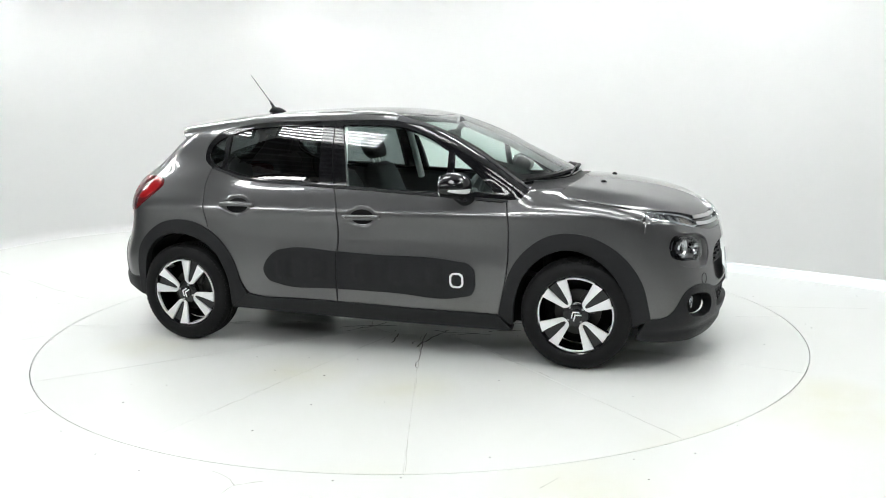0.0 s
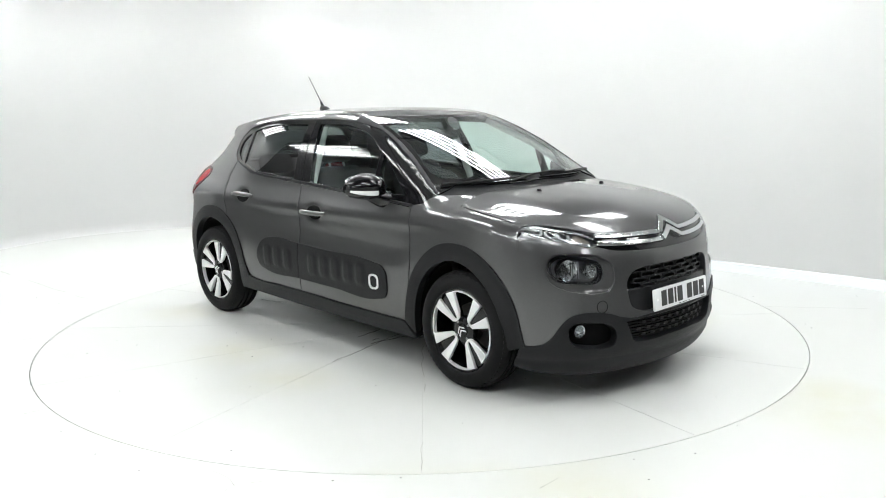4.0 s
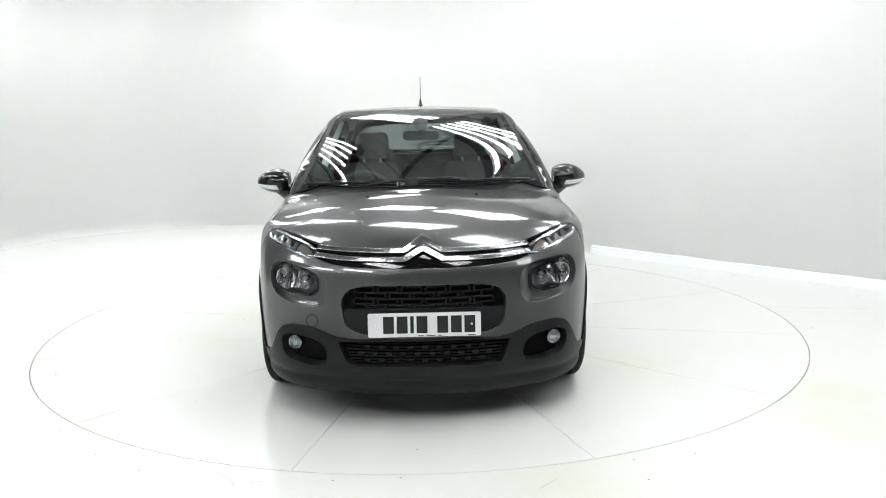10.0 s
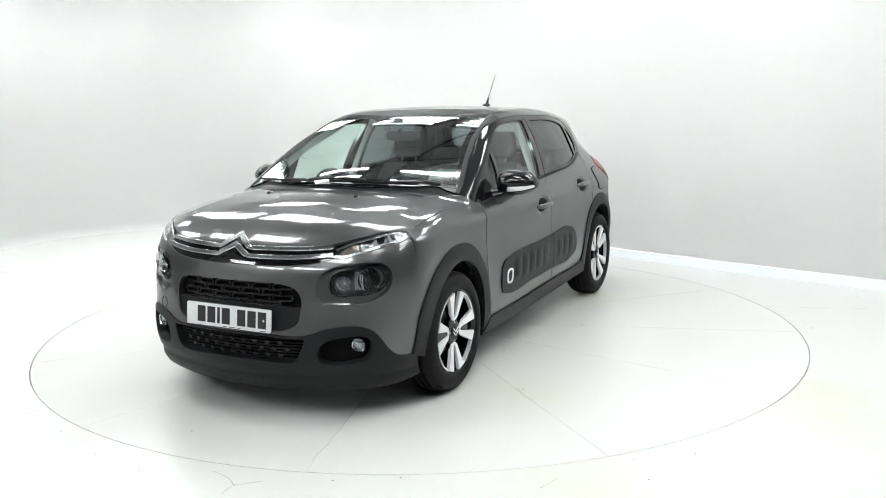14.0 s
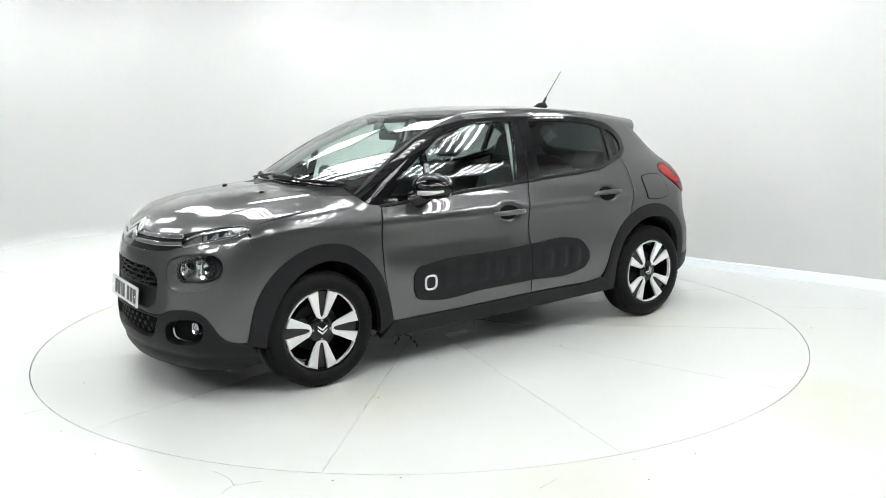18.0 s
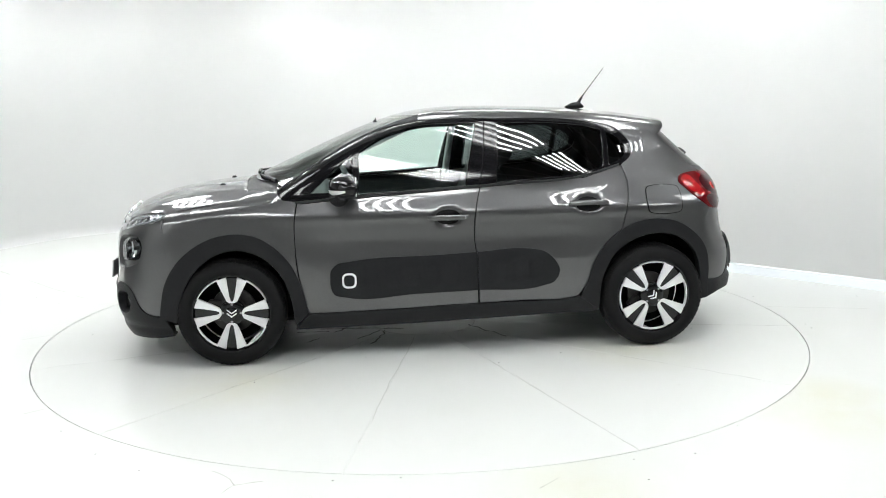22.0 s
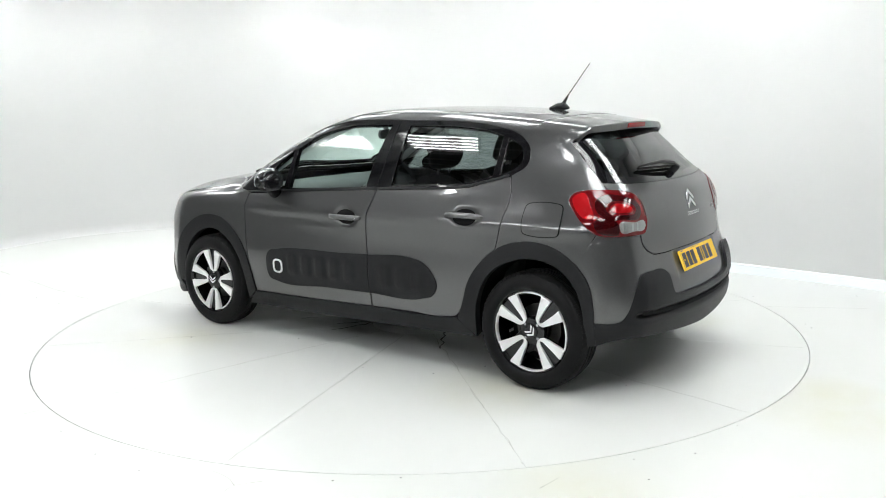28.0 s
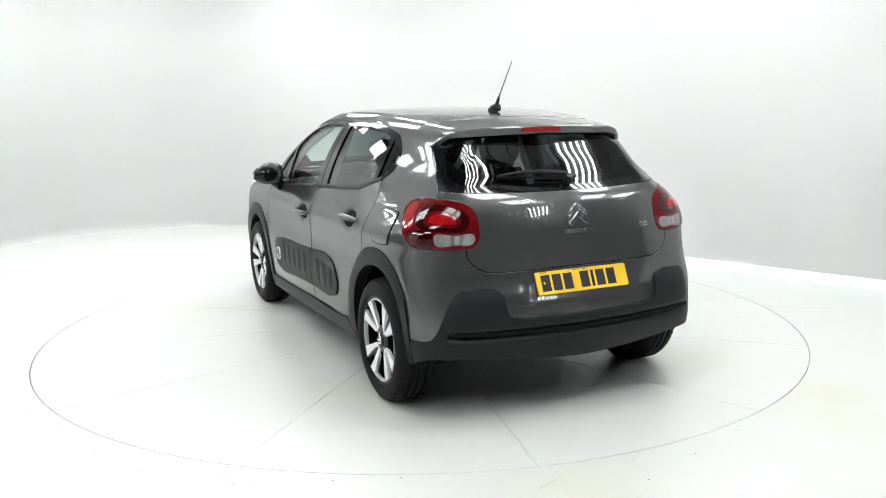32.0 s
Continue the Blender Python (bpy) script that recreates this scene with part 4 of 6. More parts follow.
    panel("bump_strip", r_bump, place, CLAD, door2, "matt black plastic bump strip with raised pads", gap=0.012, lift=0.008, rim=0.012, relief=air_bumps)
    m = seat_on(place, 0.504, 0.490, 0.0075)
    bm = bmesh.new()
    ring_plate(bm, round_rect(0.084, 0.090, 0.030), round_rect(0.062, 0.068, 0.022), 0.0, 0.006, m)
    part("pad_ring", bm, WHITE, strip1, "white enamel rounded ring")
    for path in ([(-0.265, 0.33), (-0.257, 0.60), (-0.245, 0.673), (-0.254, 0.897), (-0.284, 1.0)], [(0.760, 0.38), (0.798, 0.53), (0.808, 0.62), (0.809, 0.70), (0.808, 0.843), (0.79, 0.948)], [(-1.14, 0.748), (-1.154, 0.80), (-1.179, 0.915), (-1.190, 1.018), (-1.165, 1.11)]):
        ribbon("door_joint", path, 0.022, place, DARK, car, "dark door joint", lift=-0.010, rim=0)
    # inner linings
    lining = chain([(0.76, 0.92), (0.77, 0.6), (0.70, 0.32)]) + chain([(0, 0.33), (-0.85, 0.36), (-1.0, 0.6), (-1.12, 0.80), (-1.12, 1.06)]) + chain([(-0.90, 1.03), (-0.40, 0.995), (0.125, 0.965), (0.76, 0.925)])
    panel("door_lining", lining, place, TRIM, car, "dark interior lining", gap=0.06, lift=-0.06, rim=0)
    panel("wheel_arch_liner", [(FW + 0.37 * math.cos(a), 0.32 + 0.375 * math.sin(a), *((1,) if k in (0, 16) else ())) for k, a in enumerate([math.pi * j / 16 for j in range(17)])], place, DARK, car, "black arch liner", gap=0.05, lift=-0.28, rim=0)
    panel("wheel_arch_liner", [(RW + 0.37 * math.cos(a), 0.32 + 0.375 * math.sin(a), *((1,) if k in (0, 16) else ())) for k, a in enumerate([math.pi * j / 16 for j in range(17)])], place, DARK, car, "black arch liner", gap=0.05, lift=-0.28, rim=0)
    for xc, rr in ((FW, 0.372), (RW, 0.385)):
        bm = bmesh.new()
        rows = []
        for k in range(25):
            a = radians(-12 + (204 if xc > 0 else 184) * k / 24)
            rows.append([bm.verts.new((xc + rr * math.cos(a), s * y, 0.315 + rr * math.sin(a))) for y in (0.52, 0.79)])
        for a, b in zip(rows, rows[1:]):
            bm.faces.new((a[0], a[1], b[1], b[0]))
        part("wheel_arch_liner", bm, DARK, car, "black arch liner")


for s in (1, -1):
    body_side(s)
if True:
    # flap in the left rear quarter
    m_side = on_side(1)
    flap = [(-1.405 + a + 0.04 * b, 0.909 + b) for a, b in round_rect(0.212, 0.156, 0.026, 4)]
    back = panel("fuel_flap", flap, m_side, DARK, car, "body-coloured fuel flap with a dark joint", gap=0.012, lift=0.0052, rim=0.006)
    inner = [(-1.405 + (a[0] + 1.405) * 0.968, 0.909 + (a[1] - 0.909) * 0.955) for a in flap]
    panel("flap_skin", inner, m_side, PAINT, back, gap=0.012, lift=0.0066, rim=0.0015)

# top
SCREEN_LOW = [(1.075, 0), (1.072, 0.175), (1.04, 0.31), (0.971, 0.471), (0.895, 0.60), (0.842, 0.692)]
HEADER = [(0.080, 0.545), (0.112, 0.47), (0.155, 0.33), (0.188, 0.15), (0.196, 0)]
bonnet_half = [(1.886, 0), (1.884, 0.08), (1.86, 0.30), (1.797, 0.470), (1.715, 0.583), (1.60, 0.690), (1.515, 0.757, 1), (1.45, 0.765), (1.275, 0.768), (1.135, 0.757, 1), (1.098, 0.70), (1.10, 0.50), (1.125, 0.25), (1.13, 0)]
panel("bonnet", [corner(bonnet_half[0])] + bonnet_half[1:-1] + [bonnet_half[-1]] + flip_y(bonnet_half[1:-1])[::-1], on_top, PAINT, car, gap=0.025)
screen_half = SCREEN_LOW[:-1] + [corner(SCREEN_LOW[-1])] + [(0.569, 0.614), (0.323, 0.572)] + [corner(HEADER[0])] + HEADER[1:]
full = screen_half + [q for q in flip_y(screen_half)[::-1] if q[1] < -1e-6]
inner_half = [(1.015, 0), (1.010, 0.175), (0.98, 0.31), (0.915, 0.471), (0.86, 0.57), (0.825, 0.622), (0.78, 0.632), (0.569, 0.576), (0.323, 0.536), (0.17, 0.512), (0.145, 0.49), (0.160, 0.42), (0.20, 0.30), (0.228, 0.15), (0.235, 0)]
inner = inner_half + [q for q in flip_y(inner_half)[::-1] if q[1] < -1e-6]
border = panel("windscreen_border", full, on_top, FRIT, car, "black border of the windscreen", holes=[inner], gap=0.03, lift=-0.002, rim=0.008)
panel("windscreen", inner, on_top, SCREEN_GLASS, border, "clear green-tinted laminated glass", gap=0.05, lift=-0.002, rim=0)
roof_half = HEADER[::-1] + [(-0.10, 0.562), (-0.45, 0.572), (-0.80, 0.563), (-1.235, 0.520, 1), (-1.262, 0.40), (-1.283, 0.2), (-1.29, 0)]
roof_half = [(a[0] - 0.006, *a[1:]) if a[0] > 0 else a for a in roof_half]
roof_half[4] = corner(roof_half[4])
panel("roof", roof_half + [q for q in flip_y(roof_half)[::-1] if q[1] < -1e-6], on_top, PAINT, car, gap=0.04)
for s in (1, -1):
    # inner flanges below the joints of the bonnet and the bumper
    ribbon("wing_flange", [(1.60, s * 0.700), (1.52, s * 0.765), (1.45, s * 0.775), (1.275, s * 0.778), (1.135, s * 0.768)], 0.05, on_top, PAINT, car, "painted flange in the bonnet joint", lift=-0.006, rim=0)
    ribbon("bumper_flange", [(1.60, 0.90), (1.562, 0.82), (1.562, 0.68), (1.54, 0.555)], 0.04, on_side(s), PAINT, car, "painted flange in the bumper joint", lift=-0.005, rim=0)
    # gutter that closes the roof's edge
    ribbon("roof_gutter", [(0.085, s * 0.552), (-0.10, s * 0.570), (-0.45, s * 0.581), (-0.80, s * 0.572), (-1.235, s * 0.532)], 0.016, on_top, CLAD, car, "black roof gutter strip", lift=-0.003, rim=0.01)
    ribbon("pillar_shoulder", [(0.85, s * 0.704), (0.569, s * 0.627), (0.323, s * 0.584), (0.075, s * 0.556)], 0.024, on_top, SATIN, car, "satin charcoal pillar edge", lift=-0.001, rim=0.01)
# cowl
cowl_half = [(1.145, 0), (1.14, 0.25), (1.118, 0.50), (1.105, 0.71, 1), (0.93, 0.735), (0.86, 0.705, 1), (0.90, 0.60), (0.971, 0.471), (1.04, 0.31), (1.07, 0.175), (1.075, 0)]
panel("cowl", cowl_half + [q for q in flip_y(cowl_half)[::-1] if q[1] < -1e-6], on_top, CLAD, car, "black plastic cowl below the windscreen", gap=0.04, lift=-0.014, rim=0.02)

# front end
front_half = [(0, 0.756, 1), (0.16, 0.756), (0.35, 0.762), (0.47, 0.776), (0.524, 0.792, 1), (0.555, 0.791), (0.610, 0.801), (0.682, 0.818), (0.781, 0.840), (0.871, 0.857), (0.906, 0.876, 1), (0.935, 0.78), (0.955, 0.68), (0.968, 0.55, 1), (0.950, 0.49), (0.927, 0.384), (0.912, 0.312, 1)] + [(a[0], a[1] + 0.004) for a in BLACK_TOP[:-1][::-1]]
pockets = [POCKET, mirror(POCKET)[::-1]]
front = panel("front_bumper", both(front_half), on_nose, PAINT, car, "body-coloured bumper", holes=[both(GRILLE)] + pockets, gap=0.02, rim=0.035)
black_half = BLACK_TOP[:-1] + [(0.915, 0.300, 1), (0.945, 0.197, 1), (0.87, 0.184), (0.66, 0.168), (0.40, 0.160), (0, 0.158)]
black_half[0] = corner(black_half[0])


def lip(u, v):
    return 0.010 * step(0.23, 0.19, v) - 0.006 * bell(v, 0.235, 0.015)


lower = panel("lower_bumper", both(black_half), on_nose, CLAD, car, "matt black plastic lower bumper", holes=[both(INTAKE), FOG_POCKET, mirror(FOG_POCKET)[::-1]], gap=0.02, rim=0.05, lift=0.006, relief=lip)
nose_half = [(0, 0.868, 1), (0.2, 0.862), (0.36, 0.858), (0.50, 0.853), (0.55, 0.846, 1), (0.522, 0.815), (0.518, 0.793, 1), (0.47, 0.780), (0.35, 0.766), (0.16, 0.760), (0, 0.760)]
nose = panel("nose_panel", both(nose_half), on_nose, GLOSSBLACK, car, "dark nose panel behind the chrome strips", gap=0.03, lift=-0.006, rim=0.02)
for path in ([(0.078, 0.832), (0.231, 0.833), (0.418, 0.837), (0.53, 0.843)], [(0.075, 0.797), (0.236, 0.796), (0.417, 0.801), (0.53, 0.810)]):
    for p2 in (path, mirror(path)):
        ribbon("chrome_strip", p2, 0.014, on_nose, CHROME, nose, "polished chrome strip", lift=0.006, rim=0.010)
for apex, foot in ((0.887, 0.832), (0.845, 0.797)):
    ribbon("chevron", [(-0.086, foot), (-0.0, apex - 0.006), (0.086, foot)], 0.019, on_nose, CHROME, nose, "polished chrome chevron", lift=0.016, rim=0.022, sharp=True)
# upper grille
backing = panel("grille_backing", both([(a[0] * 1.02, 0.57 + (a[1] - 0.57) * 1.02) for a in GRILLE]), on_nose, DARK, car, "black grille recess", gap=0.04, lift=-0.045, rim=0)
panel("plate_shelf", both([(0, 0.570, 1), (0.2, 0.569), (0.373, 0.563, 1), (0.362, 0.50), (0.33, 0.462), (0.28, 0.452), (0, 0.452)]), on_nose, CLAD, car, "matt black plate shelf", gap=0.04, lift=-0.012, rim=0.03)
for row, z in enumerate((0.660, 0.632, 0.604, 0.580)):
    n = 7 if row % 2 else 6
    for k in range(n):
        u = (k - (n - 1) / 2) * 0.112
        if abs(u) > 0.335:
            continue
        m = seat_on(on_nose, u, z, -0.028)
        bm = bmesh.new()
        h = 0.030 if row < 3 else 0.018
        ring_plate(bm, round_rect(0.104, h, h * 0.48), round_rect(0.088, h - 0.011, (h - 0.011) * 0.48), -0.012, 0.008, m)
        part("grille_ring", bm, CLAD, backing, "black pill-shaped grille cell")
# lower intake
backing2 = panel("intake_backing", both([(a[0] * 1.03, 0.365 + (a[1] - 0.365) * 1.05) for a in INTAKE]), on_nose, DARK, car, "black intake recess", gap=0.04, lift=-0.06, rim=0)
for k in range(7):
    z = 0.312 + 0.0165 * k
    w = 0.342 + 0.007 * k
    ribbon("intake_slat", [(-w, z), (-w / 2, z), (0, z), (w / 2, z), (w, z)], 0.006, on_nose, DARK, backing2, "thin black slat", lift=-0.025, rim=0.02, gap=0.03)
for k in range(11):
    for j, z in enumerate((0.325, 0.358, 0.391)):
        u = (k - 5) * 0.066 + (0.033 if j % 2 else 0)
        if abs(u) < 0.33:
            m = seat_on(on_nose, u, z, -0.024)
            bm = bmesh.new()
            prism(bm, round_rect(0.026, 0.016, 0.006, 2), -0.01, 0.003, m)
            part("intake_lug", bm, CLAD, backing2)
# towing eye cover
bm = bmesh.new()
m = seat_on(on_nose, -0.524, 0.502, 0.001)
ring_plate(bm, [(0.031 * math.cos(a), 0.031 * math.sin(a)) for a in [2 * math.pi * k / 28 for k in range(28)]], [(0.0285 * math.cos(a), 0.0285 * math.sin(a)) for a in [2 * math.pi * k / 28 for k in range(28)]], -0.003, 0.0006, m)
part("tow_cover_joint", bm, DARK, front)


def number_plate(place, u, v, mat, lift, label, tilt=0.0):
    m = seat_on(place, u, v, lift) @ pose(0, 0, 0, tilt, 0, 0)
    bm = bmesh.new()
    prism(bm, round_rect(0.52, 0.111, 0.008, 3), -0.004, 0.004, m, 0.001)
    plate = part("number_plate", bm, mat, car, label)
    x = -0.19
    for w in (0.05, 0.05, 0.016, 0.05, None, 0.05, 0.05, 0.05):
        if w is None:
            x += 0.033
            continue
        bm = bmesh.new()
        prism(bm, [(x, -0.0385), (x + w, -0.0385), (x + w, 0.0405), (x, 0.0405)], 0.002, 0.0046, m)
        part("plate_bar", bm, INK, plate, "plain black bar", smooth=False)
        x += w + 0.0125
    for sx in (-0.225, 0.218):
        bm = bmesh.new()
        lathe(bm, [(0.0, 0.0062), (0.005, 0.006), (0.0065, 0.004)], m @ pose(sx, 0, 0), 12)
        part("plate_screw", bm, WHITE if mat is PLATE_W else mat, plate)
    for x0, x1 in ((-0.03, -0.005), (0.008, 0.05), (0.062, 0.08), (0.20, 0.235)):
        bm = bmesh.new()
        prism(bm, [(x0, -0.052), (x1, -0.052), (x1, -0.0485), (x0, -0.0485)], 0.002, 0.0044, m)
        part("plate_small_print", bm, INK, plate, smooth=False)
    return plate


number_plate(on_nose, 0.0, 0.502, PLATE_W, 0.006, "white number plate with plain black bars")


def lamp_bed(u, v):
    """The recess deepens towards the lens and runs out at its inner end."""
    return 0.024 * step(0.52, 0.445, np.abs(u)) + 0.012 * step(0.60, 0.565, v)


def front_lamps(s):
    def side(pts):
        return pts if s > 0 else mirror(pts)[::-1]
    # main lamp in its pocket
    bowl = panel("headlamp", side([(0.62 + (a[0] - 0.62) * 1.03, 0.675 + (a[1] - 0.675) * 1.05) for a in POCKET]), on_nose, PAINT, car, "headlamp in a body-coloured recess", holes=[side(LAMP_LENS)], gap=0.02, lift=-0.030, rim=0.03, relief=lamp_bed)
    scaled = [(0.65 + (a[0] - 0.65) * 0.90, 0.69 + (a[1] - 0.69) * 0.86, *a[2:]) for a in LAMP_LENS]
    panel("lamp_housing", side([(0.65 + (a[0] - 0.65) * 0.99, 0.69 + (a[1] - 0.69) * 0.99) for a in LAMP_LENS]), on_nose, HOUSING, bowl, "silver lamp inside", gap=0.04, lift=-0.060, rim=0)
    panel("lamp_bezel", side(LAMP_LENS), on_nose, GLOSSBLACK, bowl, "gloss black inner rim", holes=[side(scaled)], gap=0.02, lift=-0.022, rim=0.02)
    panel("lamp_lens", side(LAMP_LENS), on_nose, LENS, bowl, "clear lens", gap=0.03, lift=-0.012, rim=0.004)
    # dipped reflector outboard, main beam inboard
    for u, z, r in ((0.582, 0.688, 0.034), (0.706, 0.697, 0.052)):
        m = seat_on(on_nose, s * u, z, -0.060)
        f = Matrix.Translation(m.translation) @ Vector((0.94, 0.34 * s, 0)).to_track_quat("Z", "Y").to_matrix().to_4x4()
        bm = bmesh.new()
        lathe(bm, [(0.008, 0.0), (r * 0.30, 0.003), (r * 0.45, 0.007), (r * 0.62, 0.014), (r * 0.80, 0.026), (r, 0.042), (r * 1.04, 0.044), (r * 1.02, 0.0)], f, 14)
        part("reflector_bowl", bm, REFLECTOR, bowl, "faceted bright reflector bowl", smooth=False)
        bm = bmesh.new()
        lathe(bm, [(0.0, 0.036), (r * 0.20, 0.033), (r * 0.28, 0.020), (r * 0.28, 0.004)], f, 16)
        part("lamp_bulb", bm, CHROME if r < 0.04 else GLOSSBLACK, bowl)
    # vertical steps of the inner housing between the bowls
    for k in range(5):
        m = seat_on(on_nose, s * (0.628 + 0.009 * k), 0.690, -0.055)
        bm = bmesh.new()
        prism(bm, round_rect(0.005, 0.085, 0.002, 2), -0.004, 0.012, m)
        part("housing_step", bm, REFLECTOR, bowl, smooth=False)
    # slim upper lamp
    slim = panel("running_lamp", side(DRL), on_nose, SATIN, car, "slim upper lamp with claw-shaped light guides", gap=0.03, lift=-0.022, rim=0)
    panel("lamp_lens", side(DRL), on_nose, LENS, slim, "clear lens", gap=0.03, lift=0.001, rim=0.022)
    ribbon("chrome_edge", side([(0.522, 0.806), (0.556, 0.800), (0.610, 0.809), (0.682, 0.826), (0.781, 0.848), (0.865, 0.864), (0.898, 0.880)]), 0.007, on_nose, CHROME, slim, "chrome lower edge", lift=0.0, rim=0.012)
    ribbon("chrome_edge", side([(0.545, 0.834), (0.600, 0.856), (0.680, 0.874), (0.790, 0.891), (0.872, 0.900)]), 0.005, on_nose, CHROME, slim, "chrome upper edge", lift=-0.004, rim=0.008)
    for u, z in ((0.700, 0.848), (0.765, 0.862), (0.838, 0.877)):
        path = [(u - 0.030, z + 0.012), (u - 0.026, z - 0.010), (u + 0.012, z - 0.008), (u + 0.026, z + 0.016)]
        ribbon("light_guide", side(path), 0.009, on_nose, HOUSING, slim, "pale claw-shaped light guide", lift=-0.010, rim=0.01)
    panel("indicator", side([(0.558, 0.812), (0.585, 0.838), (0.645, 0.855), (0.652, 0.822), (0.60, 0.810)]), on_nose, AMBERISH, slim, "pale amber indicator", gap=0.02, lift=-0.014, rim=0.004)
    # fog lamp pocket
    fog = panel("fog_pocket", side(FOG_POCKET), on_nose, DARK, car, "black fog lamp pocket", gap=0.03, lift=-0.055, rim=0)
    m = seat_on(on_nose, s * 0.644, 0.384, -0.048)
    f = Matrix.Translation(m.translation) @ Vector((0.97, 0.24 * s, 0)).to_track_quat("Z", "Y").to_matrix().to_4x4()
    bm = bmesh.new()
    lathe(bm, [(0.008, 0.0), (0.014, 0.003), (0.021, 0.008), (0.026, 0.015), (0.029, 0.022), (0.034, 0.026), (0.035, -0.02)], f, 12)
    part("fog_lamp", bm, REFLECTOR, fog, "round faceted fog lamp reflector", smooth=False)
    bm = bmesh.new()
    lathe(bm, [(0.0, 0.034), (0.017, 0.032), (0.031, 0.024)], f, 24)
    part("lamp_lens", bm, LENS, fog, "round clear lens")
    bm = bmesh.new()
    lathe(bm, [(0.0, 0.024), (0.010, 0.020), (0.012, 0.0)], f, 16)
    part("lamp_bulb", bm, CHROME, fog)


for s in (1, -1):
    front_lamps(s)

# rear end
gate_half = [(0, 1.076, 1), (0.25, 1.077), (0.47, 1.081), (0.703, 1.092, 1), (0.686, 1.064, 1), (0.605, 1.053), (0.550, 1.034), (0.516, 1.000), (0.501, 0.947), (0.503, 0.869), (0.519, 0.841, 1), (0.551, 0.836, 1)] + GATE_LOW[::-1][1:]
gate_half[-1] = (0, 0.728)


tailgate = panel("tailgate", both(gate_half), on_tail, PAINT, car, "body-coloured tailgate", gap=0.025)
paint_half = [(0, 0.721, 1), (0.25, 0.720), (0.40, 0.718), (0.476, 0.724), (0.528, 0.755), (0.556, 0.80), (0.560, 0.834, 1), (0.578, 0.833), (0.682, 0.836), (0.760, 0.841), (0.790, 0.850, 1), (0.825, 0.79), (0.868, 0.70, 1), (0.845, 0.617), (0.815, 0.493), (0.806, 0.41, 1)] + [(a[0], a[1] + 0.004) for a in BUMP_TOP[:-1][::-1]]


def plate_recess(u, v):
    return -0.006 * step(0.315, 0.28, np.abs(u)) * step(0.56, 0.61, v) + 0 * u


rear_bumper = panel("rear_bumper", both(paint_half), on_tail, PAINT, car, "body-coloured upper bumper", gap=0.02, rim=0.02, relief=plate_recess)
black_rear = BUMP_TOP[:-1] + [(0.806, 0.400, 1), (0.812, 0.34), (0.80, 0.284, 1), (0.74, 0.315), (0.62, 0.338), (0.48, 0.330), (0.2, 0.308), (0, 0.298)]
black_rear[0] = corner(black_rear[0])


def shelf_relief(u, v):
    wing = step(0.38, 0.43, np.abs(u)) * step(0.72, 0.64, np.abs(u))
    return 0.016 * step(0.44, 0.48, v) * step(0.64, 0.58, np.abs(u)) - 0.020 * bell(v, 0.441, 0.011) * step(0.64, 0.61, np.abs(u)) + 0.012 * step(0.43, 0.40, v) * step(0.72, 0.60, np.abs(u))


rear_low = panel("rear_lower_bumper", both(black_rear), on_tail, CLAD, car, "matt black plastic lower bumper", gap=0.014, rim=0.05, lift=0.003, relief=shelf_relief)
# shade of the bumper's groove, laid in as a dark strip
ribbon("groove_shade", [(-0.60, 0.452), (-0.45, 0.446), (-0.2, 0.441), (0.2, 0.441), (0.45, 0.446), (0.60, 0.452)], 0.016, on_tail, DARK, rear_low, "dark strip for the shade in the bumper's groove", lift=0.012, rim=0.002)
win_half = [(0, 1.080, 1), (0.25, 1.081), (0.47, 1.085), (0.703, 1.097, 1), (0.739, 1.175), (0.787, 1.27), (0.808, 1.308, 1), (0.731, 1.345), (0.507, 1.368), (0.25, 1.376), (0, 1.378)]
clear_half = [(0, 1.105), (0.25, 1.107), (0.45, 1.113), (0.60, 1.125), (0.655, 1.15), (0.68, 1.20), (0.70, 1.26), (0.66, 1.305), (0.50, 1.335), (0.25, 1.345), (0, 1.347)]
rear_border = panel("rear_window_border", both(win_half), on_tail, GLOSSBLACK, car, "gloss black border of the rear window", holes=[both(clear_half)], gap=0.03, lift=-0.003, rim=0.01)
panel("rear_window", both(clear_half), on_tail, GLASS_DARK, rear_border, "dark privacy glass", gap=0.05, lift=-0.003, rim=0)
number_plate(on_tail, 0.0, 0.658, PLATE_Y, -0.006, "yellow number plate with plain black bars")


def crown(x, y):
    """Height of the roof's skin without the cut of the rear window."""
    lo, hi = 1.0, 1.6
    for _ in range(24):
        z = 0.5 * (lo + hi)
        d = smax(np.array([abs(y) - float(flank(x, z))]), np.array([(z - float(height(np.array([x]), np.array([y]))[0])) * 0.9]), 0.055)[0]
        lo, hi = (z, hi) if d < 0 else (lo, z)
    return lo


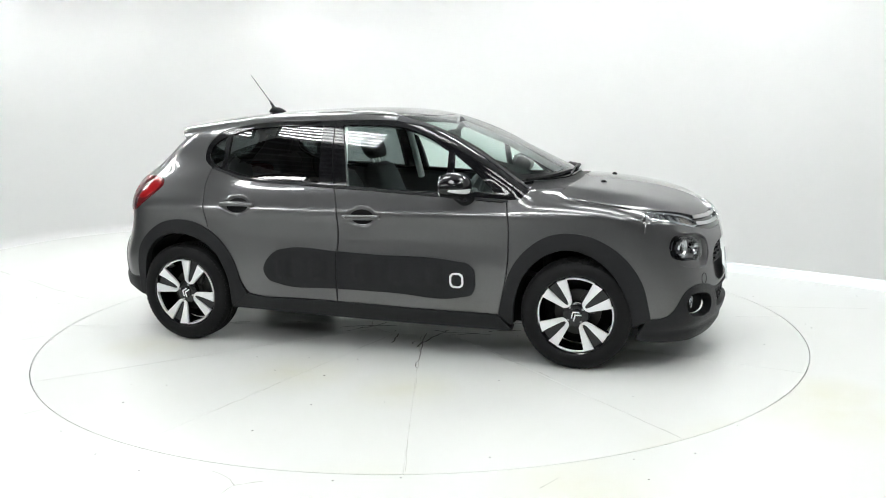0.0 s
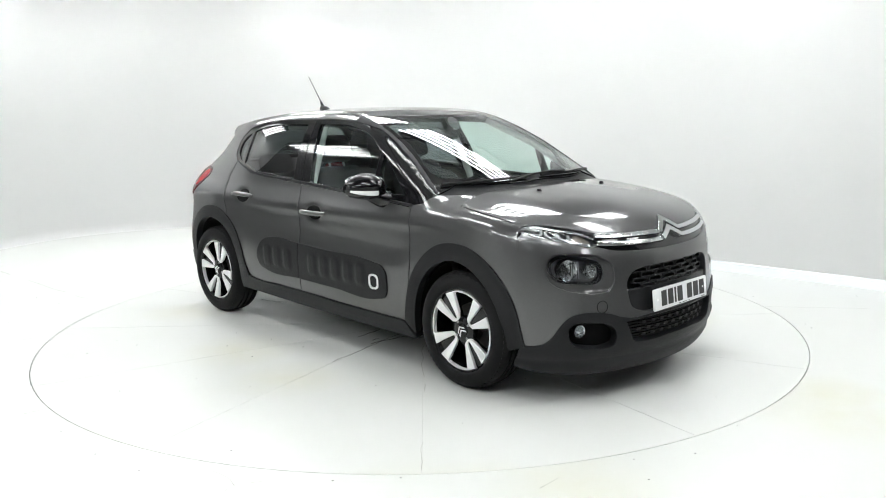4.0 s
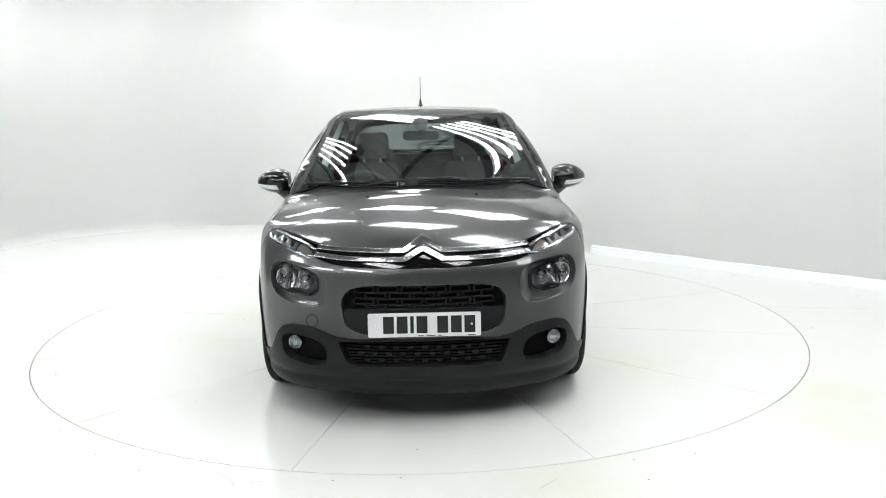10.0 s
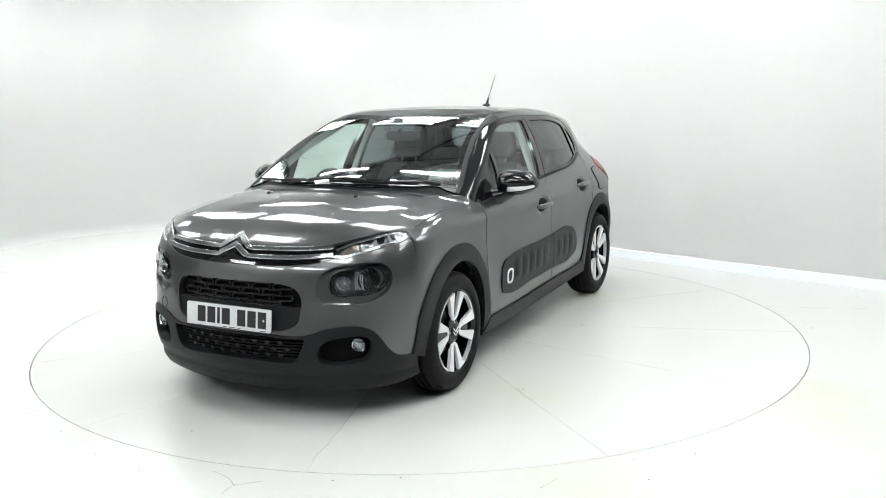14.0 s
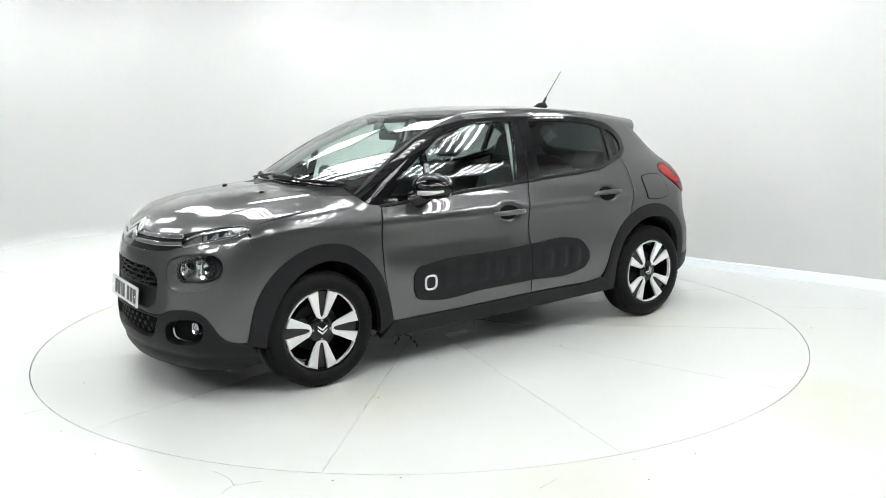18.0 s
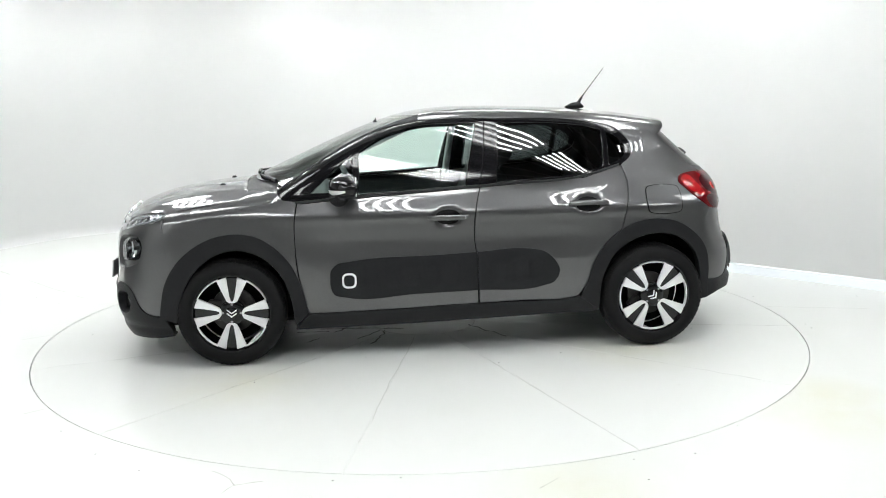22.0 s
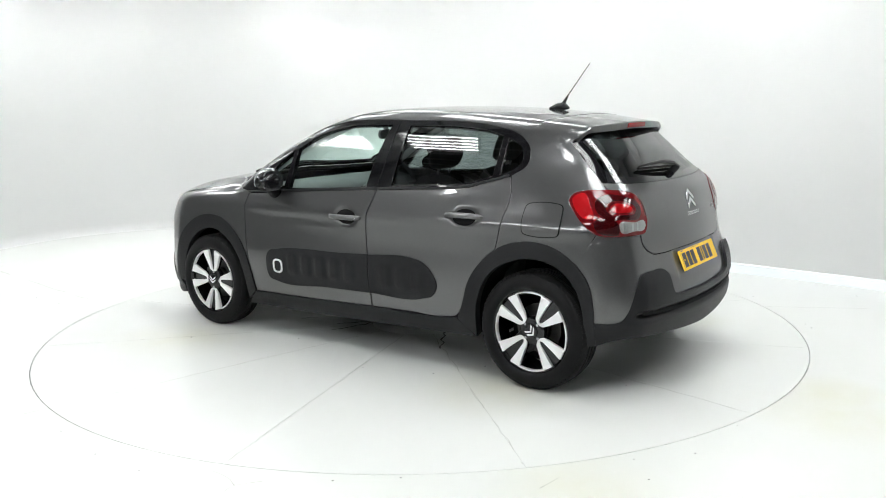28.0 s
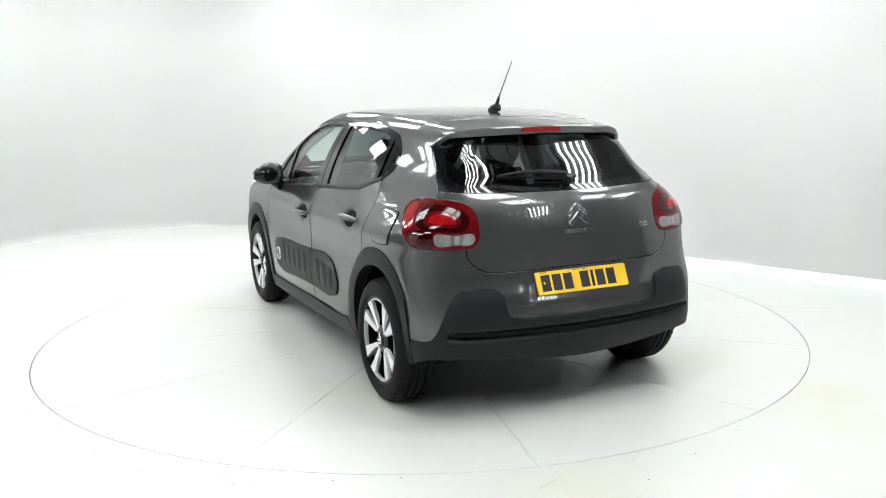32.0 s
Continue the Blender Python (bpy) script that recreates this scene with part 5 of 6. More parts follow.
def spoiler():
    """Roof spoiler that overhangs the rear window."""
    bm = bmesh.new()
    rows = []
    ny = 36
    for i in range(ny + 1):
        f = math.sin(math.pi / 2 * (-1 + 2 * i / ny) * 0.8) / math.sin(math.pi / 2 * 0.8)
        pts = []
        y1 = 0.55 * f
        x0 = -1.296 + 0.055 * (y1 / 0.52) ** 2
        x1 = -1.560 + 0.22 * y1 * y1
        for k in range(9):
            x = x0 + (x1 - x0) * k / 8
            wide = float(flank(x, 1.355)) - 0.006
            pts.append((x, wide * f, crown(x, wide * f) - 0.002))
        x, y, zt = pts[-1]
        a = abs(f)
        thick = 0.040 - 0.012 * a ** 4
        pts.append((x1 - 0.003, y, zt - 0.007))
        pts.append((x1 + 0.006, y, zt - thick))
        pts.append((x1 + 0.03, y * 0.995, zt - thick - 0.006))
        pts.append((x1 + 0.11, y * 0.98, zt - 0.022))
        pts.append((x0 - 0.02, y * 0.96, pts[0][2] - 0.045))
        if abs(f) > 0.999:
            # cheek that runs down beside the window
            sg = 1 if f > 0 else -1
            cheeks = []
            for drop in (0.020, 0.042, 0.062):
                low = []
                for k, p in enumerate(pts):
                    xe = min(p[0] + 0.0, x0)
                    xe = max(xe, x1 + drop * 1.25)
                    z = p[2] - drop
                    low.append((xe, sg * (float(flank(xe, max(z, 1.29))) - 0.004 - (0.03 if k > 9 else 0.0)), max(z, 1.285)))
                cheeks.append([bm.verts.new(q) for q in low])
            if f < 0:
                rows += cheeks[::-1]
                rows.append([bm.verts.new(p) for p in pts])
            else:
                rows.append([bm.verts.new(p) for p in pts])
                rows += cheeks
            continue
        rows.append([bm.verts.new(p) for p in pts])
    for a, b in zip(rows, rows[1:]):
        n = len(a)
        for k in range(n):
            bm.faces.new((a[k], a[(k + 1) % n], b[(k + 1) % n], b[k]))
    bm.faces.new(rows[0])
    bm.faces.new(rows[-1])
    bmesh.ops.recalc_face_normals(bm, faces=bm.faces)
    sp = part("spoiler", bm, PAINT, car, "body-coloured roof spoiler", angle=38)
    bm = bmesh.new()
    rows = []
    for i in range(13):
        y = -0.115 + 0.23 * i / 12
        x1 = -1.560 + 0.22 * y * y
        zt = crown(x1, y) + 0.004
        rows.append([bm.verts.new(p) for p in ((x1 - 0.0065, y, zt - 0.013), (x1 - 0.001, y, zt - 0.038), (x1 + 0.01, y, zt - 0.038), (x1 + 0.008, y, zt - 0.013))])
    for a, b in zip(rows, rows[1:]):
        for k in range(4):
            bm.faces.new((a[k], a[(k + 1) % 4], b[(k + 1) % 4], b[k]))
    bm.faces.new(rows[0])
    bm.faces.new(rows[-1])
    bmesh.ops.recalc_face_normals(bm, faces=bm.faces)
    part("brake_light", bm, RED, sp, "red high-level brake light")


spoiler()


def tail_lamp(s):
    def side(pts):
        return pts if s > 0 else mirror(pts)[::-1]

    def swell(u, v):
        q = ((np.abs(u) - 0.685) / 0.19) ** 2 + ((v - 0.95) / 0.115) ** 2
        return 0.010 * np.clip(1 - q, 0, 1)

    lamp = panel("tail_lamp", side(TAIL_LAMP), on_tail, RED_MID, car, "glossy red tail lamp with a clear lower strip", gap=0.016, lift=0.004, rim=0.02, relief=swell)
    def local(name, pts, mat, label, lift):
        panel(name, side(pts), on_tail, mat, lamp, label, gap=0.015, lift=lift, rim=0.003, relief=swell)
    local("reversing_strip", [(0.688, 0.899), (0.60, 0.899), (0.523, 0.896), (0.519, 0.878), (0.530, 0.862), (0.60, 0.858), (0.682, 0.861)], CLEAR_GREY, "clear silver reversing lamp", 0.0055)
    for u0, u1 in ((0.664, 0.656), (0.622, 0.610), (0.584, 0.578)):
        local("strip_rib", [(u0, 0.896, 1), (u1, 0.896, 1), (u1, 0.863, 1), (u0, 0.863, 1)], HOUSING, "grey division behind the lens", 0.0066)
    ring_out = [(0.775, 0.955), (0.770, 1.0), (0.735, 1.027), (0.62, 1.022), (0.560, 0.995), (0.545, 0.95), (0.560, 0.925), (0.66, 0.918), (0.745, 0.925)]
    ring_mid = [(0.735, 0.955), (0.730, 0.985), (0.705, 1.000), (0.63, 0.998), (0.588, 0.978), (0.578, 0.955), (0.592, 0.942), (0.66, 0.938), (0.72, 0.942)]
    panel("lamp_ring", side(ring_out), on_tail, RED_DARK, lamp, "dark red inner ring", holes=[side(ring_mid)], gap=0.015, lift=0.0055, rim=0.002, relief=swell)
    local("lamp_core", [(0.715, 0.957), (0.712, 0.978), (0.695, 0.988), (0.64, 0.986), (0.605, 0.970), (0.600, 0.956), (0.65, 0.950), (0.70, 0.951)], RED, "bright red core", 0.0058)
    local("lamp_block", [(0.863, 0.985), (0.862, 1.015), (0.842, 1.033), (0.800, 1.042), (0.795, 0.985), (0.800, 0.925), (0.838, 0.928), (0.855, 0.955)], RED, "bright red side block", 0.0052)
    local("lamp_foot", [(0.800, 0.905), (0.70, 0.908), (0.695, 0.850), (0.755, 0.852), (0.790, 0.868)], RED_DARK, "dark red lower corner", 0.0052)


for s in (1, -1):
    tail_lamp(s)
# dark joints of the rear end
ribbon("tailgate_joint", mirror(GATE_LOW[1:])[::-1] + GATE_LOW, 0.024, on_tail, DARK, car, "dark tailgate joint", lift=-0.012, rim=0)
for s in (1, -1):
    path = [(0.553, 0.834), (0.53, 0.840), (0.512, 0.862), (0.502, 0.905), (0.503, 0.95), (0.518, 1.0), (0.552, 1.034), (0.605, 1.052), (0.69, 1.062)]
    ribbon("lamp_joint", path if s > 0 else mirror(path), 0.02, on_tail, DARK, car, "dark lamp joint", lift=-0.012, rim=0)
    path = [(0.868, 0.705), (0.83, 0.785), (0.797, 0.848)]
    ribbon("bumper_joint", path if s > 0 else mirror(path), 0.02, on_tail, DARK, car, "dark bumper joint", lift=-0.012, rim=0)
# badges on the tailgate
for apex in (1.014, 0.972):
    ribbon("chevron", [(-0.067, apex - 0.052), (-0.013, apex - 0.009), (0.041, apex - 0.052)], 0.014, on_tail, CHROME, tailgate, "polished chrome chevron", lift=0.006, rim=0.008, sharp=True)
for k in range(7):
    m = seat_on(on_tail, 0.062 - 0.0265 * k, 0.887, 0.001)
    bm = bmesh.new()
    ring_plate(bm, round_rect(0.020, 0.018, 0.004, 2), round_rect(0.013, 0.011, 0.003, 2), -0.002, 0.003, m)
    part("badge_shape", bm, CHROME, tailgate, "small chrome shape")
for k in range(2):
    m = seat_on(on_tail, -0.395 - 0.030 * k, 0.886, 0.001)
    bm = bmesh.new()
    ring_plate(bm, round_rect(0.024, 0.024, 0.004, 2), round_rect(0.016, 0.016, 0.003, 2), -0.002, 0.003, m)
    part("badge_shape", bm, CHROME, tailgate, "small chrome shape")
# rear wiper
m0 = seat_on(on_tail, -0.02, 1.112, 0.012)
m1 = seat_on(on_tail, 0.40, 1.142, 0.020)
mm = seat_on(on_tail, 0.15, 1.138, 0.045)
bm = bmesh.new()
tube(bm, [m0.translation, seat_on(on_tail, 0.0, 1.125, 0.04).translation, mm.translation, seat_on(on_tail, 0.30, 1.142, 0.032).translation, m1.translation], [0.018, 0.014, 0.010, 0.008, 0.005], 10)
wiper = part("rear_wiper", bm, CLAD, car, "black rear wiper")
bm = bmesh.new()
tube(bm, [seat_on(on_tail, -0.10 + 0.05 * k, 1.128 + 0.0012 * k, 0.010).translation for k in range(11)], 0.007, 6)
part("wiper_blade", bm, RUBBER, wiper, "rubber blade")
bm = bmesh.new()
lathe(bm, [(0.0, 0.035), (0.018, 0.033), (0.022, 0.02), (0.022, -0.01)], seat_on(on_tail, -0.02, 1.112, 0.012), 16)
part("wiper_boss", bm, CLAD, wiper)
# aerial
bm = bmesh.new()
tube(bm, [(-1.00, 0, 1.462), (-1.05, 0, 1.472), (-1.10, 0, 1.474), (-1.13, 0, 1.462)], [0.006, 0.020, 0.024, 0.006], 12)
aerial = part("aerial", bm, CLAD, car, "black roof aerial")
bm = bmesh.new()
tube(bm, [(-1.085, 0, 1.475), (-1.115, 0, 1.525), (-1.125, 0, 1.54), (-1.262, 0, 1.718)], [0.013, 0.008, 0.003, 0.002], 8)
part("mast", bm, CLAD, aerial, "thin black aerial rod")
# front wipers and washer jets
for y0, y1, x0, x1 in ((-0.30, 0.22, 1.085, 1.058), (0.34, 0.62, 1.035, 0.925)):
    bm = bmesh.new()
    pts = []
    for k in range(9):
        f = k / 8
        y, x = y0 + (y1 - y0) * f, x0 + (x1 - x0) * f
        pts.append((x - 0.01, y, float(height(np.array([x - 0.01]), np.array([y]))[0]) + 0.022))
    tube(bm, pts, [0.006] * 6 + [0.009, 0.012, 0.010], 8)
    w = part("wiper_arm", bm, CLAD, car, "black wiper arm")
    bm = bmesh.new()
    pts = []
    yb0, yb1 = (y0 - 0.36, y0 + 0.16)
    for k in range(11):
        y = yb0 + (yb1 - yb0) * k / 10
        x = 1.062 - 0.42 * y * y
        pts.append((x, y, float(height(np.array([x]), np.array([y]))[0]) + 0.010))
    tube(bm, pts, 0.008, 6)
    part("wiper_blade", bm, RUBBER, w, "rubber blade")
for y in (0.29, -0.29):
    bm = bmesh.new()
    z = float(height(np.array([1.27]), np.array([y]))[0])
    tube(bm, [(1.255, y, z - 0.003), (1.265, y, z + 0.004), (1.278, y, z + 0.004), (1.288, y, z - 0.003)], [0.004, 0.008, 0.008, 0.004], 8)
    part("washer_jet", bm, CLAD, car, "small black washer jet")


def door_mirror(s):
    bm = bmesh.new()
    rows = []
    n, mseg = 20, 22
    for i in range(n + 1):
        f = i / n
        y = 0.812 + 0.205 * f
        w = math.sin(math.pi * min(1.0, 0.16 + 0.80 * f) ** 0.9) ** 0.55
        w = max(w, 0.05)
        cz = 1.040 + 0.010 * f - 0.012 * f * f
        cx = 0.515 - 0.045 * f
        rows.append([bm.verts.new((cx + 0.100 * w * math.cos(a) * (1.05 if math.cos(a) > 0 else 0.62), s * y, cz + 0.080 * w * math.sin(a) * (1.0 if math.sin(a) > 0 else 0.9))) for a in [2 * math.pi * k / mseg for k in range(mseg)]])
    for a, b in zip(rows, rows[1:]):
        for k in range(mseg):
            bm.faces.new((a[k], a[(k + 1) % mseg], b[(k + 1) % mseg], b[k]))
    bm.faces.new(rows[0])
    bm.faces.new(rows[-1])
    bmesh.ops.recalc_face_normals(bm, faces=bm.faces)
    body = part("door_mirror", bm, GLOSSBLACK, car, "gloss black door mirror", angle=50)
    # light strip round the front
    bm = bmesh.new()
    rows = []
    for i in range(15):
        f = 0.30 + 0.66 * i / 14
        y = 0.812 + 0.205 * f
        w = max(math.sin(math.pi * min(1.0, 0.16 + 0.80 * f) ** 0.9) ** 0.55, 0.05)
        cz = 1.040 + 0.010 * f - 0.012 * f * f
        cx = 0.515 - 0.045 * f
        lo, hi = (-0.62, -0.22)
        taper = 1 if 0 < i else 0.3
        prof = []
        for a, e in ((lo, 1.03), (lo * 0.6 + hi * 0.4, 1.05), (hi * taper + lo * (1 - taper), 1.03), (hi * taper + lo * (1 - taper), 0.95), (lo, 0.95)):
            prof.append(bm.verts.new((cx + 0.100 * w * e * math.cos(a) * 1.05, s * (y + 0.002 * e), cz + 0.080 * w * e * math.sin(a) * 0.9)))
        rows.append(prof)
    for a, b in zip(rows, rows[1:]):
        for k in range(5):
            bm.faces.new((a[k], a[(k + 1) % 5], b[(k + 1) % 5], b[k]))
    bm.faces.new(rows[0])
    bm.faces.new(rows[-1])
    bmesh.ops.recalc_face_normals(bm, faces=bm.faces)
    part("indicator_strip", bm, ALLOY, body, "pale silver indicator strip")
    # glass
    bm = bmesh.new()
    prism(bm, round_rect(0.165, 0.122, 0.05), 0, 0.006, pose(0.452, s * 0.915, 1.043, 0, -90, 0) @ pose(0, 0, 0, 0, 0, 90))
    part("mirror_glass", bm, CHROME, body, "mirror glass")
    # foot
    bm = bmesh.new()
    tube(bm, [(0.56, s * 0.775, 0.960), (0.54, s * 0.82, 0.972), (0.52, s * 0.865, 0.995), (0.515, s * 0.89, 1.01)], [0.055, 0.048, 0.040, 0.036], 12)
    part("mirror_foot", bm, GLOSSBLACK, body, "black mirror foot")


for s in (1, -1):
    door_mirror(s)


# ---------------------------------------------------------------- wheels
def wheel(x, s, turn):
    m = pose(x, s * 0.845, 0.318, -90 * s, 0, 0) @ pose(0, 0, 0, 0, 0, turn)
    bm = bmesh.new()
    lathe(bm, [(0.211, -0.030), (0.217, -0.014), (0.220, -0.006), (0.2245, -0.004), (0.227, -0.010), (0.226, -0.19), (0.214, -0.19), (0.213, -0.05)], pose(0, 0, 0), 72, closed=True)
    rim = part("wheel", bm, GLOSSBLACK, car, "alloy wheel with bright split petals on gloss black")
    rim.matrix_basis = m
    # tyre
    bm = bmesh.new()
    prof = [(0.222, -0.012), (0.2265, -0.002), (0.236, 0.004), (0.257, 0.008), (0.281, 0.003), (0.299, -0.009), (0.310, -0.022), (0.3165, -0.036)]
    for g in (-0.062, -0.098, -0.134):
        prof += [(0.318, g + 0.006), (0.310, g + 0.005), (0.310, g - 0.005), (0.318, g - 0.006)]
    prof += [(0.3145, -0.164), (0.306, -0.182), (0.28, -0.204), (0.25, -0.206), (0.224, -0.195)]
    lathe(bm, prof, pose(0, 0, 0), 84, closed=True)
    tyre = part("tyre", bm, RUBBER, rim, "black rubber tyre")
    # sidewall ribs and shoulder blocks
    bm = bmesh.new()
    for k in range(64):
        a = 2 * math.pi * k / 64
        q = Matrix.Rotation(a, 4, "Z")
        vs = [bm.verts.new(q @ Vector(p)) for p in ((0.300, -0.007, -0.0105), (0.300, 0.007, -0.0105), (0.3135, 0.0075, -0.030), (0.3135, -0.0075, -0.030), (0.303, -0.006, -0.0085), (0.303, 0.006, -0.0085), (0.3165, 0.0065, -0.030), (0.3165, -0.0065, -0.030))]
        for f in ((4, 5, 6, 7), (0, 1, 5, 4), (1, 2, 6, 5), (3, 0, 4, 7)):
            bm.faces.new([vs[i] for i in f])
    bmesh.ops.recalc_face_normals(bm, faces=bm.faces)
    tagged(part("tread", bm, RUBBER, tyre, smooth=False), kind="stuff")
    # hub disc and spokes
    bm = bmesh.new()
    lathe(bm, [(0.0, -0.020), (0.040, -0.020), (0.060, -0.022), (0.072, -0.030), (0.074, -0.06), (0.0, -0.07)], pose(0, 0, 0), 40)
    part("hub", bm, GLOSSBLACK, rim, "gloss black hub")
    for k in range(4):
        base = Matrix.Rotation(radians(90 * k), 4, "Z")
        bm = bmesh.new()
        outline = [(a * 1.08, b * 1.07) for a, b in [(-0.030, 0.062), (0.030, 0.062), (0.045, 0.11), (0.086, 0.180), (0.040, 0.196), (0, 0.200), (-0.040, 0.196), (-0.086, 0.180), (-0.045, 0.11)]]
        prism(bm, outline, -0.050, -0.026, base, 0.004)
        spoke = part("spoke", bm, GLOSSBLACK, rim, "gloss black double spoke")
        for sx in (-1, 1):
            bm = bmesh.new()
            pet = [(0.0, 0.054), (0.012, 0.055), (0.029, 0.066), (0.044, 0.100), (0.079, 0.178), (0.055, 0.190), (0.029, 0.198), (0.024, 0.155), (0.012, 0.085), (0.006, 0.067), (0.0, 0.064)]
            pts = [(sx * a * 1.08, b * 1.07) for a, b in pet]
            prism(bm, pts, -0.030, -0.012, base, 0.0022)
            # dish: the petals fall towards the hub
            for v in bm.verts:
                r = math.hypot(v.co.x, v.co.y)
                v.co.z += 0.008 * (r - 0.13) / 0.07
            part("petal", bm, ALLOY, spoke, "bright machined petal", angle=20)
        # bright lip between the pairs of petals
        bm = bmesh.new()
        arc = [radians(22 + 46 * j / 12) for j in range(13)]
        lip_pts = [(0.2135 * math.sin(a), 0.2135 * math.cos(a)) for a in arc] + [((0.2065 + 0.012 * abs(a - radians(45)) ** 2) * math.sin(a), (0.2065 + 0.012 * abs(a - radians(45)) ** 2) * math.cos(a)) for a in arc[::-1]]
        rings = []
        for z in (-0.028, -0.006):
            rings.append([bm.verts.new(base @ Vector((*p2, z))) for p2 in lip_pts])
        nn = len(lip_pts)
        for j in range(nn):
            bm.faces.new((rings[0][j], rings[0][(j + 1) % nn], rings[1][(j + 1) % nn], rings[1][j]))
        for j in range(12):
            bm.faces.new((rings[1][j], rings[1][j + 1], rings[1][nn - 2 - j], rings[1][nn - 1 - j]))
        bmesh.ops.recalc_face_normals(bm, faces=bm.faces)
        part("rim_lip", bm, ALLOY, rim, "bright machined rim lip", smooth=False)
        # slot bolt
        bm = bmesh.new()
        lathe(bm, [(0.0, -0.018), (0.007, -0.018), (0.008, -0.03)], base @ pose(0, 0.052, 0), 10)
        part("wheel_bolt", bm, STEEL, rim)
    # cap with chevrons
    bm = bmesh.new()
    lathe(bm, [(0.0, -0.012), (0.030, -0.012), (0.036, -0.015), (0.038, -0.022)], pose(0, 0, 0), 32)
    cap = part("centre_cap", bm, GLOSSBLACK, rim, "black centre cap with chevrons")
    for dy in (0.007, -0.013):
        bm = bmesh.new()
        prism(bm, [(-0.028, dy - 0.012), (0, dy + 0.009), (0.028, dy - 0.012), (0.028, dy - 0.003), (0, dy + 0.0185), (-0.028, dy - 0.003)], -0.0125, -0.0098)
        part("chevron", bm, ALLOY, cap, "silver chevron", smooth=False)
    # brake disc behind
    bm = bmesh.new()
    lathe(bm, [(0.0, -0.085), (0.07, -0.085), (0.075, -0.10), (0.132, -0.10), (0.132, -0.122), (0.0, -0.122)], pose(0, 0, 0), 48)
    part("brake_disc", bm, DISC, rim, "steel brake disc")
    bm = bmesh.new()
    box(bm, 0.06, 0.145, -0.06, 0.06, -0.135, -0.075, 0.012)
    part("brake_caliper", bm, DISC, rim, "grey brake caliper")
    bm = bmesh.new()
    lathe(bm, [(0.0, -0.16), (0.197, -0.16), (0.197, -0.165), (0.0, -0.165)], pose(0, 0, 0), 32)
    part("inner_dish", bm, DARK, rim)


for x, s, turn in ((FW, 1, -3), (FW, -1, 38), (RW, 1, 47), (RW, -1, 68)):
    wheel(x, s, turn)

# ---------------------------------------------------------------- underside and cabin
bm = bmesh.new()
box(bm, -1.55, 1.66, -0.62, 0.62, 0.205, 0.25, 0.02)
part("floor_pan", bm, DARK, car, "dark underbody")
bm = bmesh.new()
box(bm, 1.35, 1.72, -0.46, 0.46, 0.20, 0.60, 0.05)
part("front_crossmember", bm, DARK, car, "dark inner structure")
bm = bmesh.new()
box(bm, -1.76, -1.66, -0.50, 0.50, 0.36, 0.95, 0.05)
part("rear_crossmember", bm, DARK, car, "dark inner structure")
bm = bmesh.new()
box(bm, 0.98, 1.04, -0.70, 0.70, 0.22, 0.92, 0.02)
part("bulkhead", bm, DARK, car, "dark bulkhead")
liner_half = [(0.10, 0), (0.06, 0.30), (-0.02, 0.48), (-0.8, 0.50), (-1.30, 0.46), (-1.36, 0)]
panel("headliner", liner_half + [q for q in flip_y(liner_half)[::-1] if q[1] < -1e-6], on_top, LINER, car, "pale grey headliner", gap=0.06, lift=-0.035, rim=0)


def dashboard():
    bm = bmesh.new()
    rows = []
    for i in range(25):
        y = -0.70 + 1.40 * i / 24
        lift_ = 0.030 * math.exp(-((y + 0.36) / 0.16) ** 2)
        xb = 0.985 - 0.35 * y * y
        pts = [(xb, 0.975), (0.86 - 0.2 * y * y, 0.982 + lift_ * 0.3), (0.72, 0.972 + lift_), (0.62, 0.945 + lift_), (0.585, 0.90), (0.60, 0.80), (0.64, 0.70), (0.72, 0.55), (0.92, 0.50)]
        rows.append([bm.verts.new((a, y, b)) for a, b in pts])
    for a, b in zip(rows, rows[1:]):
        for k in range(len(a) - 1):
            bm.faces.new((a[k], a[k + 1], b[k + 1], b[k]))
    bmesh.ops.recalc_face_normals(bm, faces=bm.faces)
    dash = part("dashboard", bm, TRIM, car, "dark grey dashboard", angle=60)
    bm = bmesh.new()
    box(bm, 0.565, 0.60, -0.10, 0.10, 0.80, 0.92, 0.01)
    part("display", bm, GLOSSBLACK, dash, "dark touch screen")
    bm = bmesh.new()
    box(bm, -0.55, 0.60, -0.13, 0.13, 0.24, 0.52, 0.04)
    part("centre_console", bm, TRIM, dash)
    # wheel at the right-hand seat
    f = Matrix.Translation((0.46, -0.36, 0.925)) @ Matrix.Rotation(radians(-65), 4, "Y")
    bm = bmesh.new()
    tube(bm, [f @ Vector((0.182 * math.cos(a), 0.182 * math.sin(a), 0)) for a in [2 * math.pi * k / 40 for k in range(40)]], 0.015, 10, closed=True)
    sw = part("steering_wheel", bm, TRIM, car, "black steering wheel")
    bm = bmesh.new()
    box(bm, -0.05, 0.05, -0.065, 0.065, -0.02, 0.03, 0.02)
    box(bm, -0.014, 0.014, -0.18, -0.04, -0.012, 0.012, 0.004)
    box(bm, -0.014, 0.014, 0.04, 0.18, -0.012, 0.012, 0.004)
    box(bm, -0.18, -0.04, -0.014, 0.014, -0.012, 0.012, 0.004)
    bm.transform(f)
    part("wheel_boss", bm, TRIM, sw)
    bm = bmesh.new()
    tube(bm, [f @ Vector((0, 0, 0)), (0.72, -0.36, 0.80)], 0.045, 12)
    part("steering_column", bm, TRIM, sw)


dashboard()


